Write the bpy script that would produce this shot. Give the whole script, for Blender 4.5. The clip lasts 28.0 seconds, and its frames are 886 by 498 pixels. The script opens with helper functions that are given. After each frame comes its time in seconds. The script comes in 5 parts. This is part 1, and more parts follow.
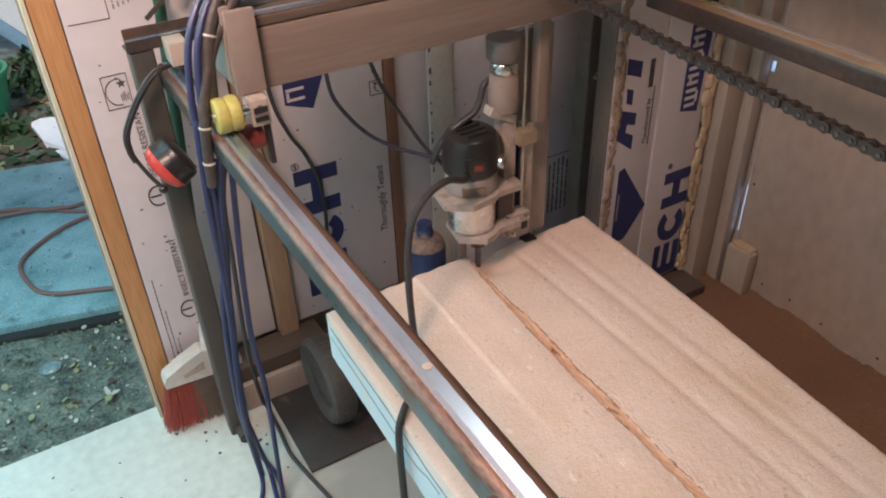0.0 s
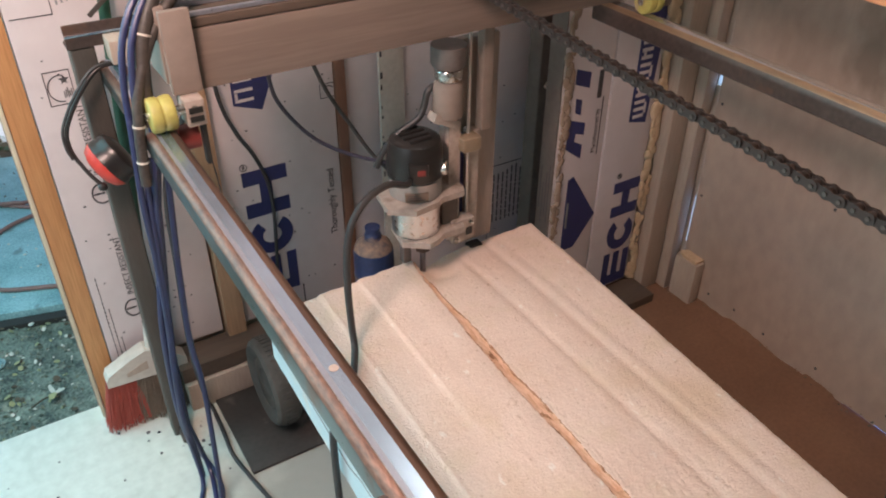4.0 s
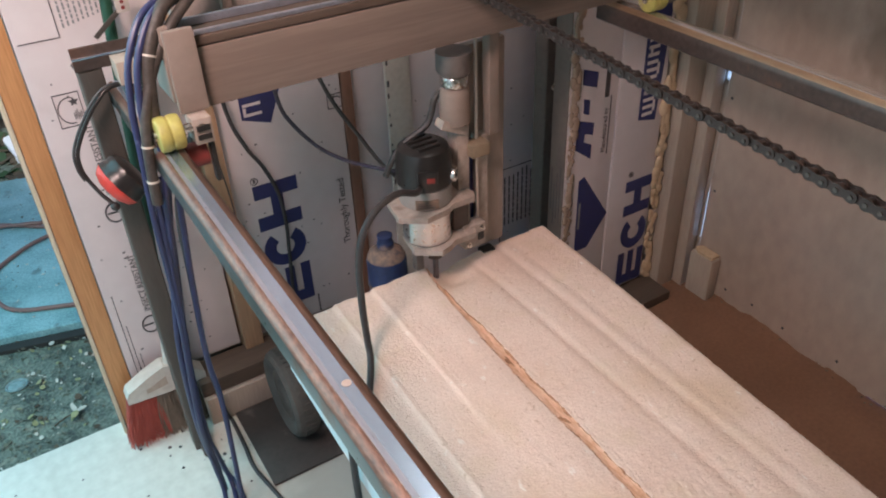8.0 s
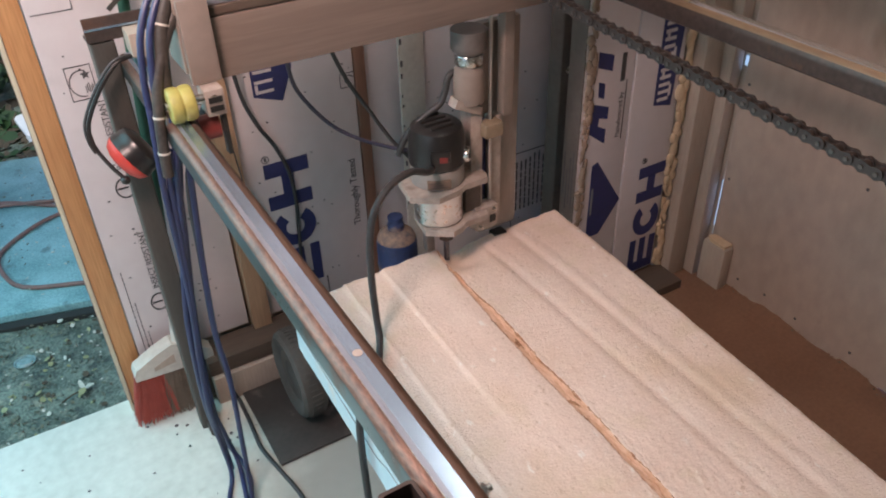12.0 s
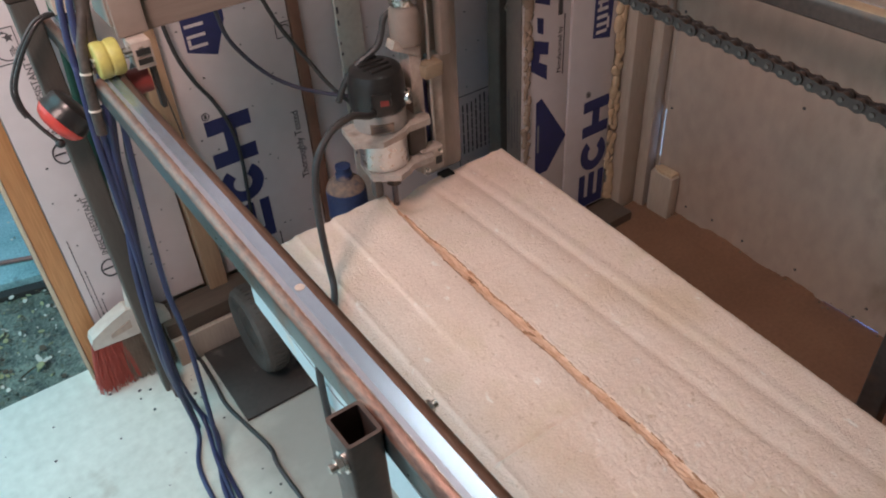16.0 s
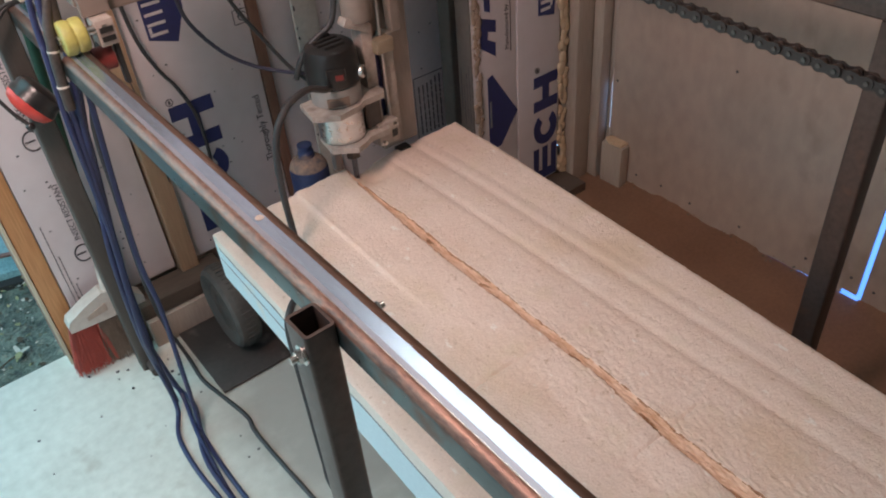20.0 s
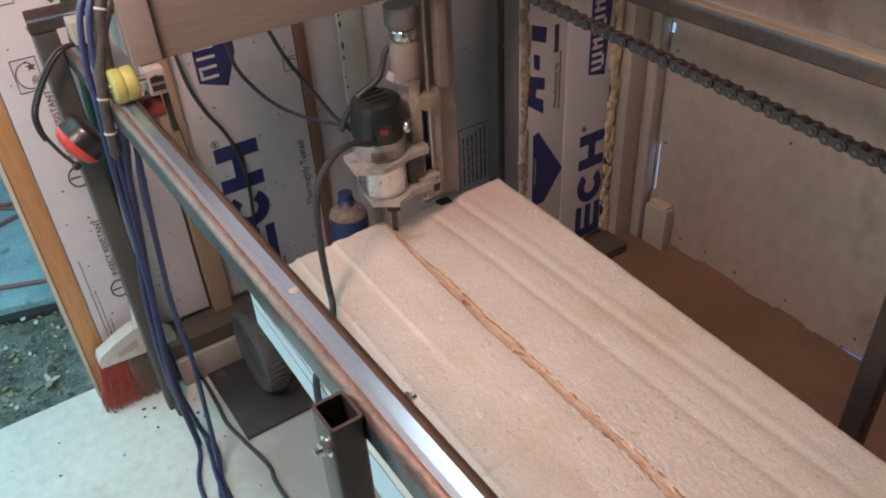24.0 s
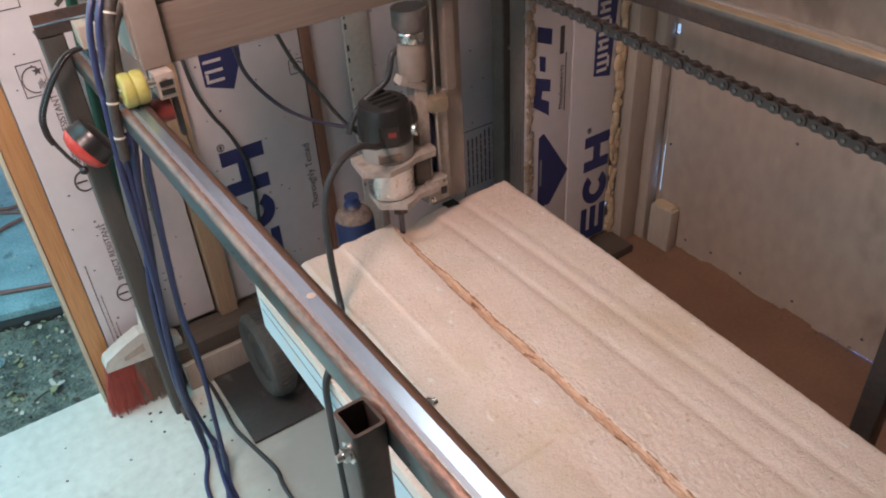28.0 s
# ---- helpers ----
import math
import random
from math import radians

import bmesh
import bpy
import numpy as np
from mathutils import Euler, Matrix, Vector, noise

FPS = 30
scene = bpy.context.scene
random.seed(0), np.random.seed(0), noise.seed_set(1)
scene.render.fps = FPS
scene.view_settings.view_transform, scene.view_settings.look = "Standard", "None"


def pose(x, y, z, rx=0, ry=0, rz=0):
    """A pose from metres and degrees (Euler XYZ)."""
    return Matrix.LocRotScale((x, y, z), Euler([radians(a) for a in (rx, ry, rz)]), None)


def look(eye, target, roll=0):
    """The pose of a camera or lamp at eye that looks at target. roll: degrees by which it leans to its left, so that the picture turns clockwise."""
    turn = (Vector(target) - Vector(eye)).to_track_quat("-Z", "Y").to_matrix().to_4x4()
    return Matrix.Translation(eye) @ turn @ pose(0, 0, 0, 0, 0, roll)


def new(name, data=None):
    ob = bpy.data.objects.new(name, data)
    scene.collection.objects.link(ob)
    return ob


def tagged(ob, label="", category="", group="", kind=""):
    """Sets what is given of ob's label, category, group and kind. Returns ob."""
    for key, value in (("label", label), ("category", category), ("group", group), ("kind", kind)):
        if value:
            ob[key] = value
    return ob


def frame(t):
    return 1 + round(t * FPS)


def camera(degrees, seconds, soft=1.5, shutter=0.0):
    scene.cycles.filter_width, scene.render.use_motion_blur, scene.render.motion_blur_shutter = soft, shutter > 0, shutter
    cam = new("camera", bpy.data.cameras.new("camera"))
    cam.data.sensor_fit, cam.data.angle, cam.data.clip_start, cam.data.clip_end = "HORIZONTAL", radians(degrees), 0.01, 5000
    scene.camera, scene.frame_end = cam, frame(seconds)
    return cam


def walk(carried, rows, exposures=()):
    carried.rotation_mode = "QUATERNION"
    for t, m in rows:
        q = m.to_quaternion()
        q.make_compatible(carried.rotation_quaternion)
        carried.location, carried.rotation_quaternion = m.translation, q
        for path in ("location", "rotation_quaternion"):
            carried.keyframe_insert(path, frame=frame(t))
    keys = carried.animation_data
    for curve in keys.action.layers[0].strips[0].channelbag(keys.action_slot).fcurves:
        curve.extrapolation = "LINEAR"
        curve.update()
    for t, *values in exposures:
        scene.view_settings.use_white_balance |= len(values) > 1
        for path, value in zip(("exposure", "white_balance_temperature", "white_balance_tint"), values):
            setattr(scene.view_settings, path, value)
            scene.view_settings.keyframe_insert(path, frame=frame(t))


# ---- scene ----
cam = camera(58.8, 28.0, soft=2.0)
PATH = [
    (0, (0.032, -0.026, 1.319), (0.84, 1.392, 0.163), -2.0),
    (0.5, (0.03, -0.033, 1.319), (0.844, 1.388, 0.171), -1.8),
    (1, (0.041, -0.066, 1.325), (0.881, 1.372, 0.218), -2.7),
    (1.5, (0.06, -0.083, 1.34), (0.987, 1.336, 0.278), -2.2),
    (2, (0.069, -0.069, 1.349), (1.042, 1.345, 0.323), -0.8),
    (2.5, (0.076, -0.068, 1.344), (1.072, 1.34, 0.332), 0.9),
    (3, (0.082, -0.075, 1.331), (1.029, 1.326, 0.265), 1.2),
    (3.5, (0.082, -0.074, 1.325), (0.984, 1.319, 0.209), 0.7),
    (4, (0.077, -0.064, 1.325), (0.944, 1.326, 0.177), 0.5),
    (4.5, (0.076, -0.064, 1.322), (0.921, 1.338, 0.172), 0.2),
    (6.5, (0.081, -0.056, 1.319), (0.893, 1.367, 0.172), -1.1),
    (7, (0.081, -0.058, 1.319), (0.899, 1.361, 0.171), -1.5),
    (7.5, (0.084, -0.06, 1.32), (0.906, 1.355, 0.17), -2.2),
    (8, (0.086, -0.063, 1.331), (0.92, 1.351, 0.188), -2.4),
    (8.5, (0.081, -0.057, 1.323), (0.923, 1.356, 0.185), -2.2),
    (9, (0.081, -0.055, 1.321), (0.926, 1.358, 0.185), -1.9),
    (9.5, (0.081, -0.054, 1.317), (0.921, 1.359, 0.179), -1.9),
    (10, (0.079, -0.059, 1.318), (0.913, 1.355, 0.176), -2.0),
    (10.5, (0.078, -0.062, 1.317), (0.907, 1.351, 0.169), -2.3),
    (11, (0.076, -0.063, 1.316), (0.898, 1.349, 0.162), -1.7),
    (11.5, (0.077, -0.061, 1.313), (0.895, 1.351, 0.157), -1.7),
    (12, (0.08, -0.06, 1.308), (0.89, 1.354, 0.148), -1.8),
    (12.5, (0.095, -0.072, 1.318), (0.906, 1.337, 0.154), -2.3),
    (13, (0.108, -0.086, 1.313), (0.951, 1.308, 0.152), -3.5),
    (13.5, (0.126, -0.101, 1.299), (1.021, 1.219, 0.091), -4.4),
    (15.5, (0.093, -0.093, 1.289), (0.968, 1.171, 0.009), -4.3),
    (16, (0.087, -0.09, 1.291), (0.937, 1.218, 0.039), -3.9),
    (16.5, (0.111, -0.101, 1.295), (0.954, 1.224, 0.057), -3.5),
    (17, (0.11, -0.111, 1.306), (0.961, 1.224, 0.084), -4.9),
    (17.5, (0.07, -0.108, 1.308), (0.97, 1.202, 0.095), -5.5),
    (18, (0.045, -0.112, 1.293), (1.034, 1.135, 0.082), -5.5),
    (18.5, (0.047, -0.147, 1.287), (1.069, 1.07, 0.072), -6.4),
    (19, (0.052, -0.176, 1.284), (1.092, 1.011, 0.055), -5.5),
    (19.5, (0.061, -0.209, 1.284), (1.028, 1.026, 0.043), -5.7),
    (20, (0.044, -0.196, 1.282), (0.949, 1.078, 0.033), -5.2),
    (20.5, (0.02, -0.163, 1.284), (0.951, 1.096, 0.039), -4.0),
    (21, (0.039, -0.153, 1.291), (0.984, 1.106, 0.057), -3.4),
    (21.5, (0.069, -0.158, 1.299), (0.957, 1.155, 0.08), -3.1),
    (22, (0.089, -0.153, 1.298), (0.937, 1.196, 0.09), -3.1),
    (22.5, (0.098, -0.152, 1.3), (0.92, 1.223, 0.103), -4.4),
    (24.5, (0.063, -0.155, 1.303), (0.949, 1.205, 0.135), -3.4),
    (25, (0.059, -0.151, 1.305), (0.955, 1.207, 0.141), -3.6),
    (25.5, (0.056, -0.15, 1.307), (0.956, 1.209, 0.149), -3.6),
    (26, (0.058, -0.147, 1.305), (0.958, 1.216, 0.15), -3.4),
    (26.5, (0.063, -0.14, 1.305), (0.957, 1.225, 0.149), -3.4),
    (27, (0.065, -0.138, 1.305), (0.954, 1.227, 0.145), -3.7),
    (27.5, (0.062, -0.14, 1.303), (0.942, 1.228, 0.139), -4.0),
    (28, (0.059, -0.14, 1.303), (0.933, 1.226, 0.133), -3.7),
]
# the clip's own exposure and white balance: seconds, stops, kelvin, tint
TONE = [(0, -0.02, 6610, 12), (1.0, 0.05, 6810, 12), (1.7, 0.2, 7210, 14), (2.6, 0.32, 7310, 15), (3.3, 0.32, 7010, 13), (4.2, 0.1, 6460, 10), (7, 0.06, 6180, 9),
        (12.5, 0.04, 6200, 10), (16, -0.13, 6230, 10), (19, -0.12, 6540, 12), (20, -0.17, 6240, 10), (21, -0.17, 6250, 10), (28, -0.03, 6260, 10)]
walk(cam, [(t, look(eye, target, roll)) for t, eye, target, roll in PATH], exposures=TONE)

# ---- light ----
world = bpy.data.worlds.new("world")
scene.world = world
world.use_nodes = True
wn = world.node_tree.nodes
sky = wn.new("ShaderNodeTexSky")
sky.sky_type = "NISHITA"
sky.sun_disc = False
sky.sun_elevation, sky.sun_rotation = radians(52), radians(200)
wn["Background"].inputs["Strength"].default_value = 0.15
world.node_tree.links.new(sky.outputs[0], wn["Background"].inputs["Color"])

sun = new("sun", bpy.data.lights.new("sun", "SUN"))
sun.data.energy, sun.data.angle, sun.data.color = 2.6, radians(10), (1.0, 0.96, 0.9)
sun.matrix_world = look((0, 0, 5), (1.2, 3.2, 0.0))


def area_lamp(name, eye, target, size_x, size_y, power, colour):
    ob = new(name, bpy.data.lights.new(name, "AREA"))
    ob.data.shape, ob.data.size, ob.data.size_y = "RECTANGLE", size_x, size_y
    ob.data.energy, ob.data.color = power, colour
    ob.matrix_world = look(eye, target)
    return ob


# work lamp up to the left of the camera, an added unseen overhead fill, and daylight in the two open sides of the shed
area_lamp("work_lamp", (-0.09, 0.47, 1.63), (0.46, 1.08, 0.43), 0.26, 0.26, 14.2, (1.0, 0.70, 0.62))
area_lamp("overhead_fill", (0.92, 0.84, 2.26), (0.92, 0.82, 0.0), 0.08, 1.05, 3.4, (1.0, 0.90, 0.82))
area_lamp("doorway_daylight", (-0.65, 1.60, 1.2), (-0.1, 0.9, 0.0), 1.0, 1.6, 20.0, (0.42, 0.86, 0.94))
area_lamp("side_daylight", (-1.22, 0.25, 1.1), (0.6, 0.5, 0.3), 1.6, 1.5, 4.0, (0.62, 0.86, 1.0))


# ---- materials ----
def material(name, base, other=None, rough=0.6, metal=0.0, big=4.0, fine=60.0, bump=0.15, mix=0.6, stretch=(1, 1, 1), rough_var=0.12, stain=None, stain_at=0.62, bump_dist=0.002):
    """A surface with large and fine variation in colour, gloss and relief."""
    m = bpy.data.materials.new(name)
    m.use_nodes = True
    n, l = m.node_tree.nodes, m.node_tree.links
    b = n["Principled BSDF"]
    other = other or tuple(c * 0.75 for c in base)
    co, mp = n.new("ShaderNodeTexCoord"), n.new("ShaderNodeMapping")
    mp.inputs["Scale"].default_value = stretch
    l.new(co.outputs["Object"], mp.inputs["Vector"])
    a, c = n.new("ShaderNodeTexNoise"), n.new("ShaderNodeTexNoise")
    a.inputs["Scale"].default_value, c.inputs["Scale"].default_value = big, fine
    a.inputs["Detail"].default_value, c.inputs["Detail"].default_value = 5, 6
    for t in (a, c):
        l.new(mp.outputs[0], t.inputs["Vector"])
    add = n.new("ShaderNodeMath")
    add.operation = "MULTIPLY_ADD"
    add.inputs[1].default_value = 0.5
    half = n.new("ShaderNodeMath")
    half.operation = "MULTIPLY"
    half.inputs[1].default_value = 0.5
    l.new(c.outputs["Fac"], half.inputs[0])
    l.new(a.outputs["Fac"], add.inputs[0])
    l.new(half.outputs[0], add.inputs[2])
    ramp = n.new("ShaderNodeMapRange")
    ramp.inputs["From Min"].default_value, ramp.inputs["From Max"].default_value = 0.5 - 0.2 / max(mix, 0.05) * 0.6, 0.5 + 0.2 / max(mix, 0.05) * 0.6
    l.new(add.outputs[0], ramp.inputs["Value"])
    col = n.new("ShaderNodeMix")
    col.data_type = "RGBA"
    col.inputs[6].default_value, col.inputs[7].default_value = (*other, 1), (*base, 1)
    l.new(ramp.outputs[0], col.inputs[0])
    out = col.outputs[2]
    if stain:
        s = n.new("ShaderNodeTexNoise")
        s.inputs["Scale"].default_value, s.inputs["Detail"].default_value = big * 1.7, 8
        sm = n.new("ShaderNodeVectorMath")
        sm.inputs[1].default_value = (3.1, 7.7, 1.3)
        l.new(mp.outputs[0], sm.inputs[0])
        l.new(sm.outputs[0], s.inputs["Vector"])
        r = n.new("ShaderNodeMapRange")
        r.inputs["From Min"].default_value, r.inputs["From Max"].default_value = stain_at, stain_at + 0.12
        l.new(s.outputs["Fac"], r.inputs["Value"])
        k = n.new("ShaderNodeMix")
        k.data_type = "RGBA"
        k.inputs[7].default_value = (*stain, 1)
        l.new(r.outputs[0], k.inputs[0])
        l.new(out, k.inputs[6])
        out = k.outputs[2]
    l.new(out, b.inputs["Base Color"])
    rr = n.new("ShaderNodeMapRange")
    rr.inputs["To Min"].default_value, rr.inputs["To Max"].default_value = max(0.02, rough - rough_var), min(1, rough + rough_var)
    l.new(c.outputs["Fac"], rr.inputs["Value"])
    l.new(rr.outputs[0], b.inputs["Roughness"])
    b.inputs["Metallic"].default_value = metal
    if bump:
        bp = n.new("ShaderNodeBump")
        bp.inputs["Strength"].default_value, bp.inputs["Distance"].default_value = bump, bump_dist
        l.new(add.outputs[0], bp.inputs["Height"])
        l.new(bp.outputs[0], b.inputs["Normal"])
    return m


M = {}
M["concrete"] = material("painted_floor", (0.70, 0.73, 0.66), (0.56, 0.585, 0.52), 0.45, big=4, fine=46, mix=0.9, stain=(0.40, 0.375, 0.31), stain_at=0.60, bump=0.2)
M["sawdust"] = material("dusty_brown_floor", (0.27, 0.145, 0.085), (0.18, 0.09, 0.052), 0.9, big=5, fine=120, bump=0.3)
M["gravel"] = material("wet_gravel", (0.20, 0.245, 0.19), (0.028, 0.042, 0.032), 0.5, big=17, fine=130, bump=0.9, mix=1.0, stain=(0.26, 0.27, 0.20), stain_at=0.6, bump_dist=0.01)
M["panel"] = material("insulation_facing", (0.73, 0.665, 0.66), (0.65, 0.58, 0.575), 0.55, big=3, fine=30, bump=0.08, stain=(0.52, 0.45, 0.43), stain_at=0.66)
M["ply"] = material("dusty_plywood", (0.47, 0.36, 0.29), (0.385, 0.29, 0.232), 0.8, big=4, fine=36, bump=0.14, stretch=(1, 1, 0.6), mix=0.9, stain=(0.29, 0.215, 0.17), stain_at=0.6)
M["pine"] = material("orange_pine", (0.64, 0.34, 0.145), (0.45, 0.21, 0.08), 0.6, big=6, fine=40, stretch=(8, 8, 0.4), bump=0.15, mix=0.9)
M["knot"] = material("pine_knot_ring", (0.50, 0.20, 0.085), (0.36, 0.12, 0.05), 0.55, big=60, fine=160, bump=0.2, mix=1.0)
M["knot_heart"] = material("pine_knot_heart", (0.26, 0.085, 0.04), (0.15, 0.05, 0.03), 0.5, big=80, fine=200, bump=0.3, mix=1.0)
M["pine_y"] = material("orange_pine_beam", (0.68, 0.315, 0.15), (0.46, 0.175, 0.075), 0.55, big=7, fine=45, stretch=(9, 0.4, 9), bump=0.2, mix=1.0)
M["grey_wood"] = material("dusty_grey_wood", (0.50, 0.41, 0.33), (0.38, 0.30, 0.24), 0.85, big=4, fine=40, stretch=(5, 5, 0.6), bump=0.2)
M["beam"] = material("dusty_beam_wood", (0.215, 0.165, 0.135), (0.165, 0.125, 0.10), 0.85, big=4, fine=30, stretch=(0.4, 8, 8), bump=0.2, mix=1.0, stain=(0.18, 0.12, 0.09), stain_at=0.62)
M["beam_end"] = material("dusty_end_grain", (0.28, 0.225, 0.19), (0.215, 0.17, 0.14), 0.85, big=9, fine=60, bump=0.2)
M["old_wood"] = material("dark_old_wood", (0.125, 0.088, 0.064), (0.07, 0.048, 0.035), 0.85, big=4, fine=40, stretch=(0.6, 6, 6), bump=0.3)
M["foam_upper"] = material("dusty_foam_side", (0.88, 0.78, 0.68), (0.78, 0.66, 0.56), 0.9, big=8, fine=140, bump=0.35)
M["char"] = material("charred_foam", (0.52, 0.275, 0.155), (0.29, 0.135, 0.07), 0.85, big=40, fine=160, bump=0.5, mix=1.0)
M["top_steel"] = material("worn_grey_steel", (0.46, 0.50, 0.58), (0.34, 0.36, 0.42), 0.32, 0.75, big=10, fine=90, stretch=(4, 0.4, 4), bump=0.04)
M["brown_steel"] = material("brown_worn_steel", (0.20, 0.12, 0.085), (0.09, 0.055, 0.042), 0.45, 0.6, big=14, fine=110, stretch=(2, 0.6, 2), bump=0.15)
M["stud_dusty"] = material("dusty_pine_stud", (0.50, 0.33, 0.20), (0.36, 0.225, 0.135), 0.8, big=5, fine=40, stretch=(6, 6, 0.5), bump=0.15)
M["can"] = material("bright_aluminium", (0.80, 0.78, 0.77), (0.68, 0.65, 0.63), 0.3, 1.0, big=14, fine=120, bump=0.0)
# dusty wood, greyed further to take in the haze in front of it
M["slide_wood"] = material("haze_grey_dusty_wood", (0.40, 0.335, 0.295), (0.30, 0.25, 0.215), 0.85, big=6, fine=50, stretch=(4, 4, 0.7), bump=0.2)
M["slack"] = material("grey_blue_cable", (0.05, 0.05, 0.085), (0.035, 0.033, 0.05), 0.45, big=20, fine=120, bump=0.05)
M["dark_gap"] = material("dark_shade_and_crack", (0.03, 0.032, 0.028), (0.014, 0.015, 0.013), 0.8, big=14, fine=90, bump=0.5)
M["foam_side"] = material("pale_blue_foam", (0.68, 0.80, 0.82), (0.58, 0.71, 0.74), 0.85, big=6, fine=120, bump=0.3, stain=(0.74, 0.73, 0.66), stain_at=0.62)
M["kerf"] = material("scorched_foam", (0.90, 0.635, 0.46), (0.66, 0.385, 0.235), 0.85, big=38, fine=140, bump=0.5, mix=1.0, stretch=(2, 0.5, 2))
# blue tint in the metal imitates a cool reflection on the rail top
M["rail"] = material("polished_steel", (0.55, 0.70, 0.86), (0.42, 0.55, 0.70), 0.23, 0.92, big=6, fine=50, stretch=(4, 0.5, 4), bump=0.015, rough_var=0.06)
M["rust"] = material("rusty_steel", (0.25, 0.135, 0.095), (0.11, 0.06, 0.046), 0.42, 0.45, big=22, fine=190, bump=0.4, mix=1.0, rough_var=0.2, stretch=(2, 0.6, 2))
M["steel"] = material("dark_mill_steel", (0.135, 0.098, 0.084), (0.068, 0.05, 0.044), 0.42, 0.6, big=9, fine=110, bump=0.12, stain=(0.18, 0.10, 0.07), stain_at=0.58)
# the teal of reflected daylight is put into the side's base colour; rust stains on top
M["steel_side"] = material("daylight_tinted_mill_steel", (0.15, 0.185, 0.185), (0.08, 0.095, 0.095), 0.32, 0.75, big=12, fine=90, bump=0.15, stain=(0.13, 0.072, 0.05), stain_at=0.56)
M["chrome"] = material("zinc_bolt", (0.72, 0.70, 0.66), (0.55, 0.53, 0.5), 0.25, 1.0, big=30, fine=200, bump=0.05)
M["chain"] = material("oily_chain", (0.072, 0.056, 0.05), (0.034, 0.027, 0.025), 0.4, 0.5, big=60, fine=300, bump=0.15)
M["black"] = material("black_plastic", (0.013, 0.0125, 0.0125), (0.028, 0.025, 0.023), 0.32, big=20, fine=120, bump=0.05)
M["rubber"] = material("black_cable_rubber", (0.03, 0.03, 0.032), (0.05, 0.047, 0.045), 0.5, big=20, fine=150, bump=0.05)
M["blue_hose"] = material("blue_cable", (0.032, 0.042, 0.125), (0.024, 0.028, 0.07), 0.4, big=20, fine=120, bump=0.05)
M["green"] = material("dark_green_stick", (0.022, 0.095, 0.055), (0.015, 0.06, 0.036), 0.5, big=12, fine=100, bump=0.05)
M["silver"] = material("dusty_aluminium", (0.62, 0.58, 0.54), (0.5, 0.46, 0.42), 0.4, 0.7, big=12, fine=120, bump=0.06)
M["grey_cast"] = material("grey_motor_casting", (0.40, 0.37, 0.34), (0.30, 0.28, 0.26), 0.55, 0.3, big=14, fine=120, bump=0.08)
M["mount"] = material("pale_wood_mount", (0.48, 0.41, 0.355), (0.34, 0.28, 0.24), 0.75, big=18, fine=90, bump=0.4, mix=1.0, stain=(0.27, 0.21, 0.17), stain_at=0.6)
M["propane"] = material("blue_painted_steel", (0.036, 0.056, 0.15), (0.022, 0.033, 0.08), 0.45, big=14, fine=120, bump=0.05, stain=(0.30, 0.21, 0.15), stain_at=0.58)
M["yellow"] = material("yellow_urethane", (0.49, 0.46, 0.12), (0.34, 0.30, 0.085), 0.5, big=20, fine=120, bump=0.06, stain=(0.38, 0.29, 0.18), stain_at=0.6)
M["red"] = material("red_plastic", (0.70, 0.06, 0.035), (0.5, 0.04, 0.03), 0.4, big=16, fine=100, bump=0.04)
M["print"] = material("navy_print", (0.035, 0.04, 0.15), (0.025, 0.03, 0.10), 0.6, big=10, fine=80, bump=0.02)
M["ink"] = material("black_print", (0.05, 0.045, 0.05), (0.09, 0.08, 0.08), 0.6, big=10, fine=80, bump=0.02)
M["spray"] = material("expanding_foam_bead", (0.66, 0.50, 0.34), (0.50, 0.35, 0.21), 0.75, big=22, fine=80, bump=0.5)
M["ceiling"] = material("pale_bounce_ceiling", (0.70, 0.69, 0.68), (0.6, 0.585, 0.57), 0.6, big=3, fine=40, bump=0.08)

# emission that stands in for daylight seen through the wall gaps
M["outdoors"] = bpy.data.materials.new("outdoor_glow")
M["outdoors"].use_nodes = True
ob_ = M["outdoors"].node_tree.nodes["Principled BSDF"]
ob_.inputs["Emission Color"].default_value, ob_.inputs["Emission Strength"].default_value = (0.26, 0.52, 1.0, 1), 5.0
M["outdoors_blue"] = bpy.data.materials.new("blue_outdoor_glow")
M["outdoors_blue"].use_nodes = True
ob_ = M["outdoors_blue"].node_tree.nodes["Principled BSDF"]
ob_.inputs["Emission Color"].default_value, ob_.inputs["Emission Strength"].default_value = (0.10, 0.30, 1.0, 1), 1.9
M["pale_film"] = material("greyish_clear_film", (0.26, 0.38, 0.38), (0.12, 0.19, 0.19), 0.15, big=30, fine=120, bump=0.5)
M["old_bead"] = material("dusty_sealing_foam", (0.38, 0.28, 0.21), (0.27, 0.19, 0.14), 0.85, big=18, fine=70, bump=0.5)
M["chain_pin"] = material("worn_chain_steel", (0.17, 0.145, 0.13), (0.085, 0.07, 0.062), 0.35, 0.8, big=80, fine=300, bump=0.1)
M["pale_edge"] = material("pale_cut_wood", (0.72, 0.66, 0.50), (0.6, 0.52, 0.36), 0.7, big=6, fine=60, stretch=(4, 4, 0.5), bump=0.1)
M["red_wood"] = material("reddish_wood", (0.30, 0.15, 0.10), (0.2, 0.1, 0.065), 0.8, big=6, fine=50, stretch=(6, 6, 0.6), bump=0.15)
M["slab"] = material("damp_concrete", (0.28, 0.49, 0.51), (0.12, 0.26, 0.27), 0.5, big=9, fine=170, bump=0.7, mix=1.0, stain=(0.10, 0.17, 0.17), stain_at=0.6)
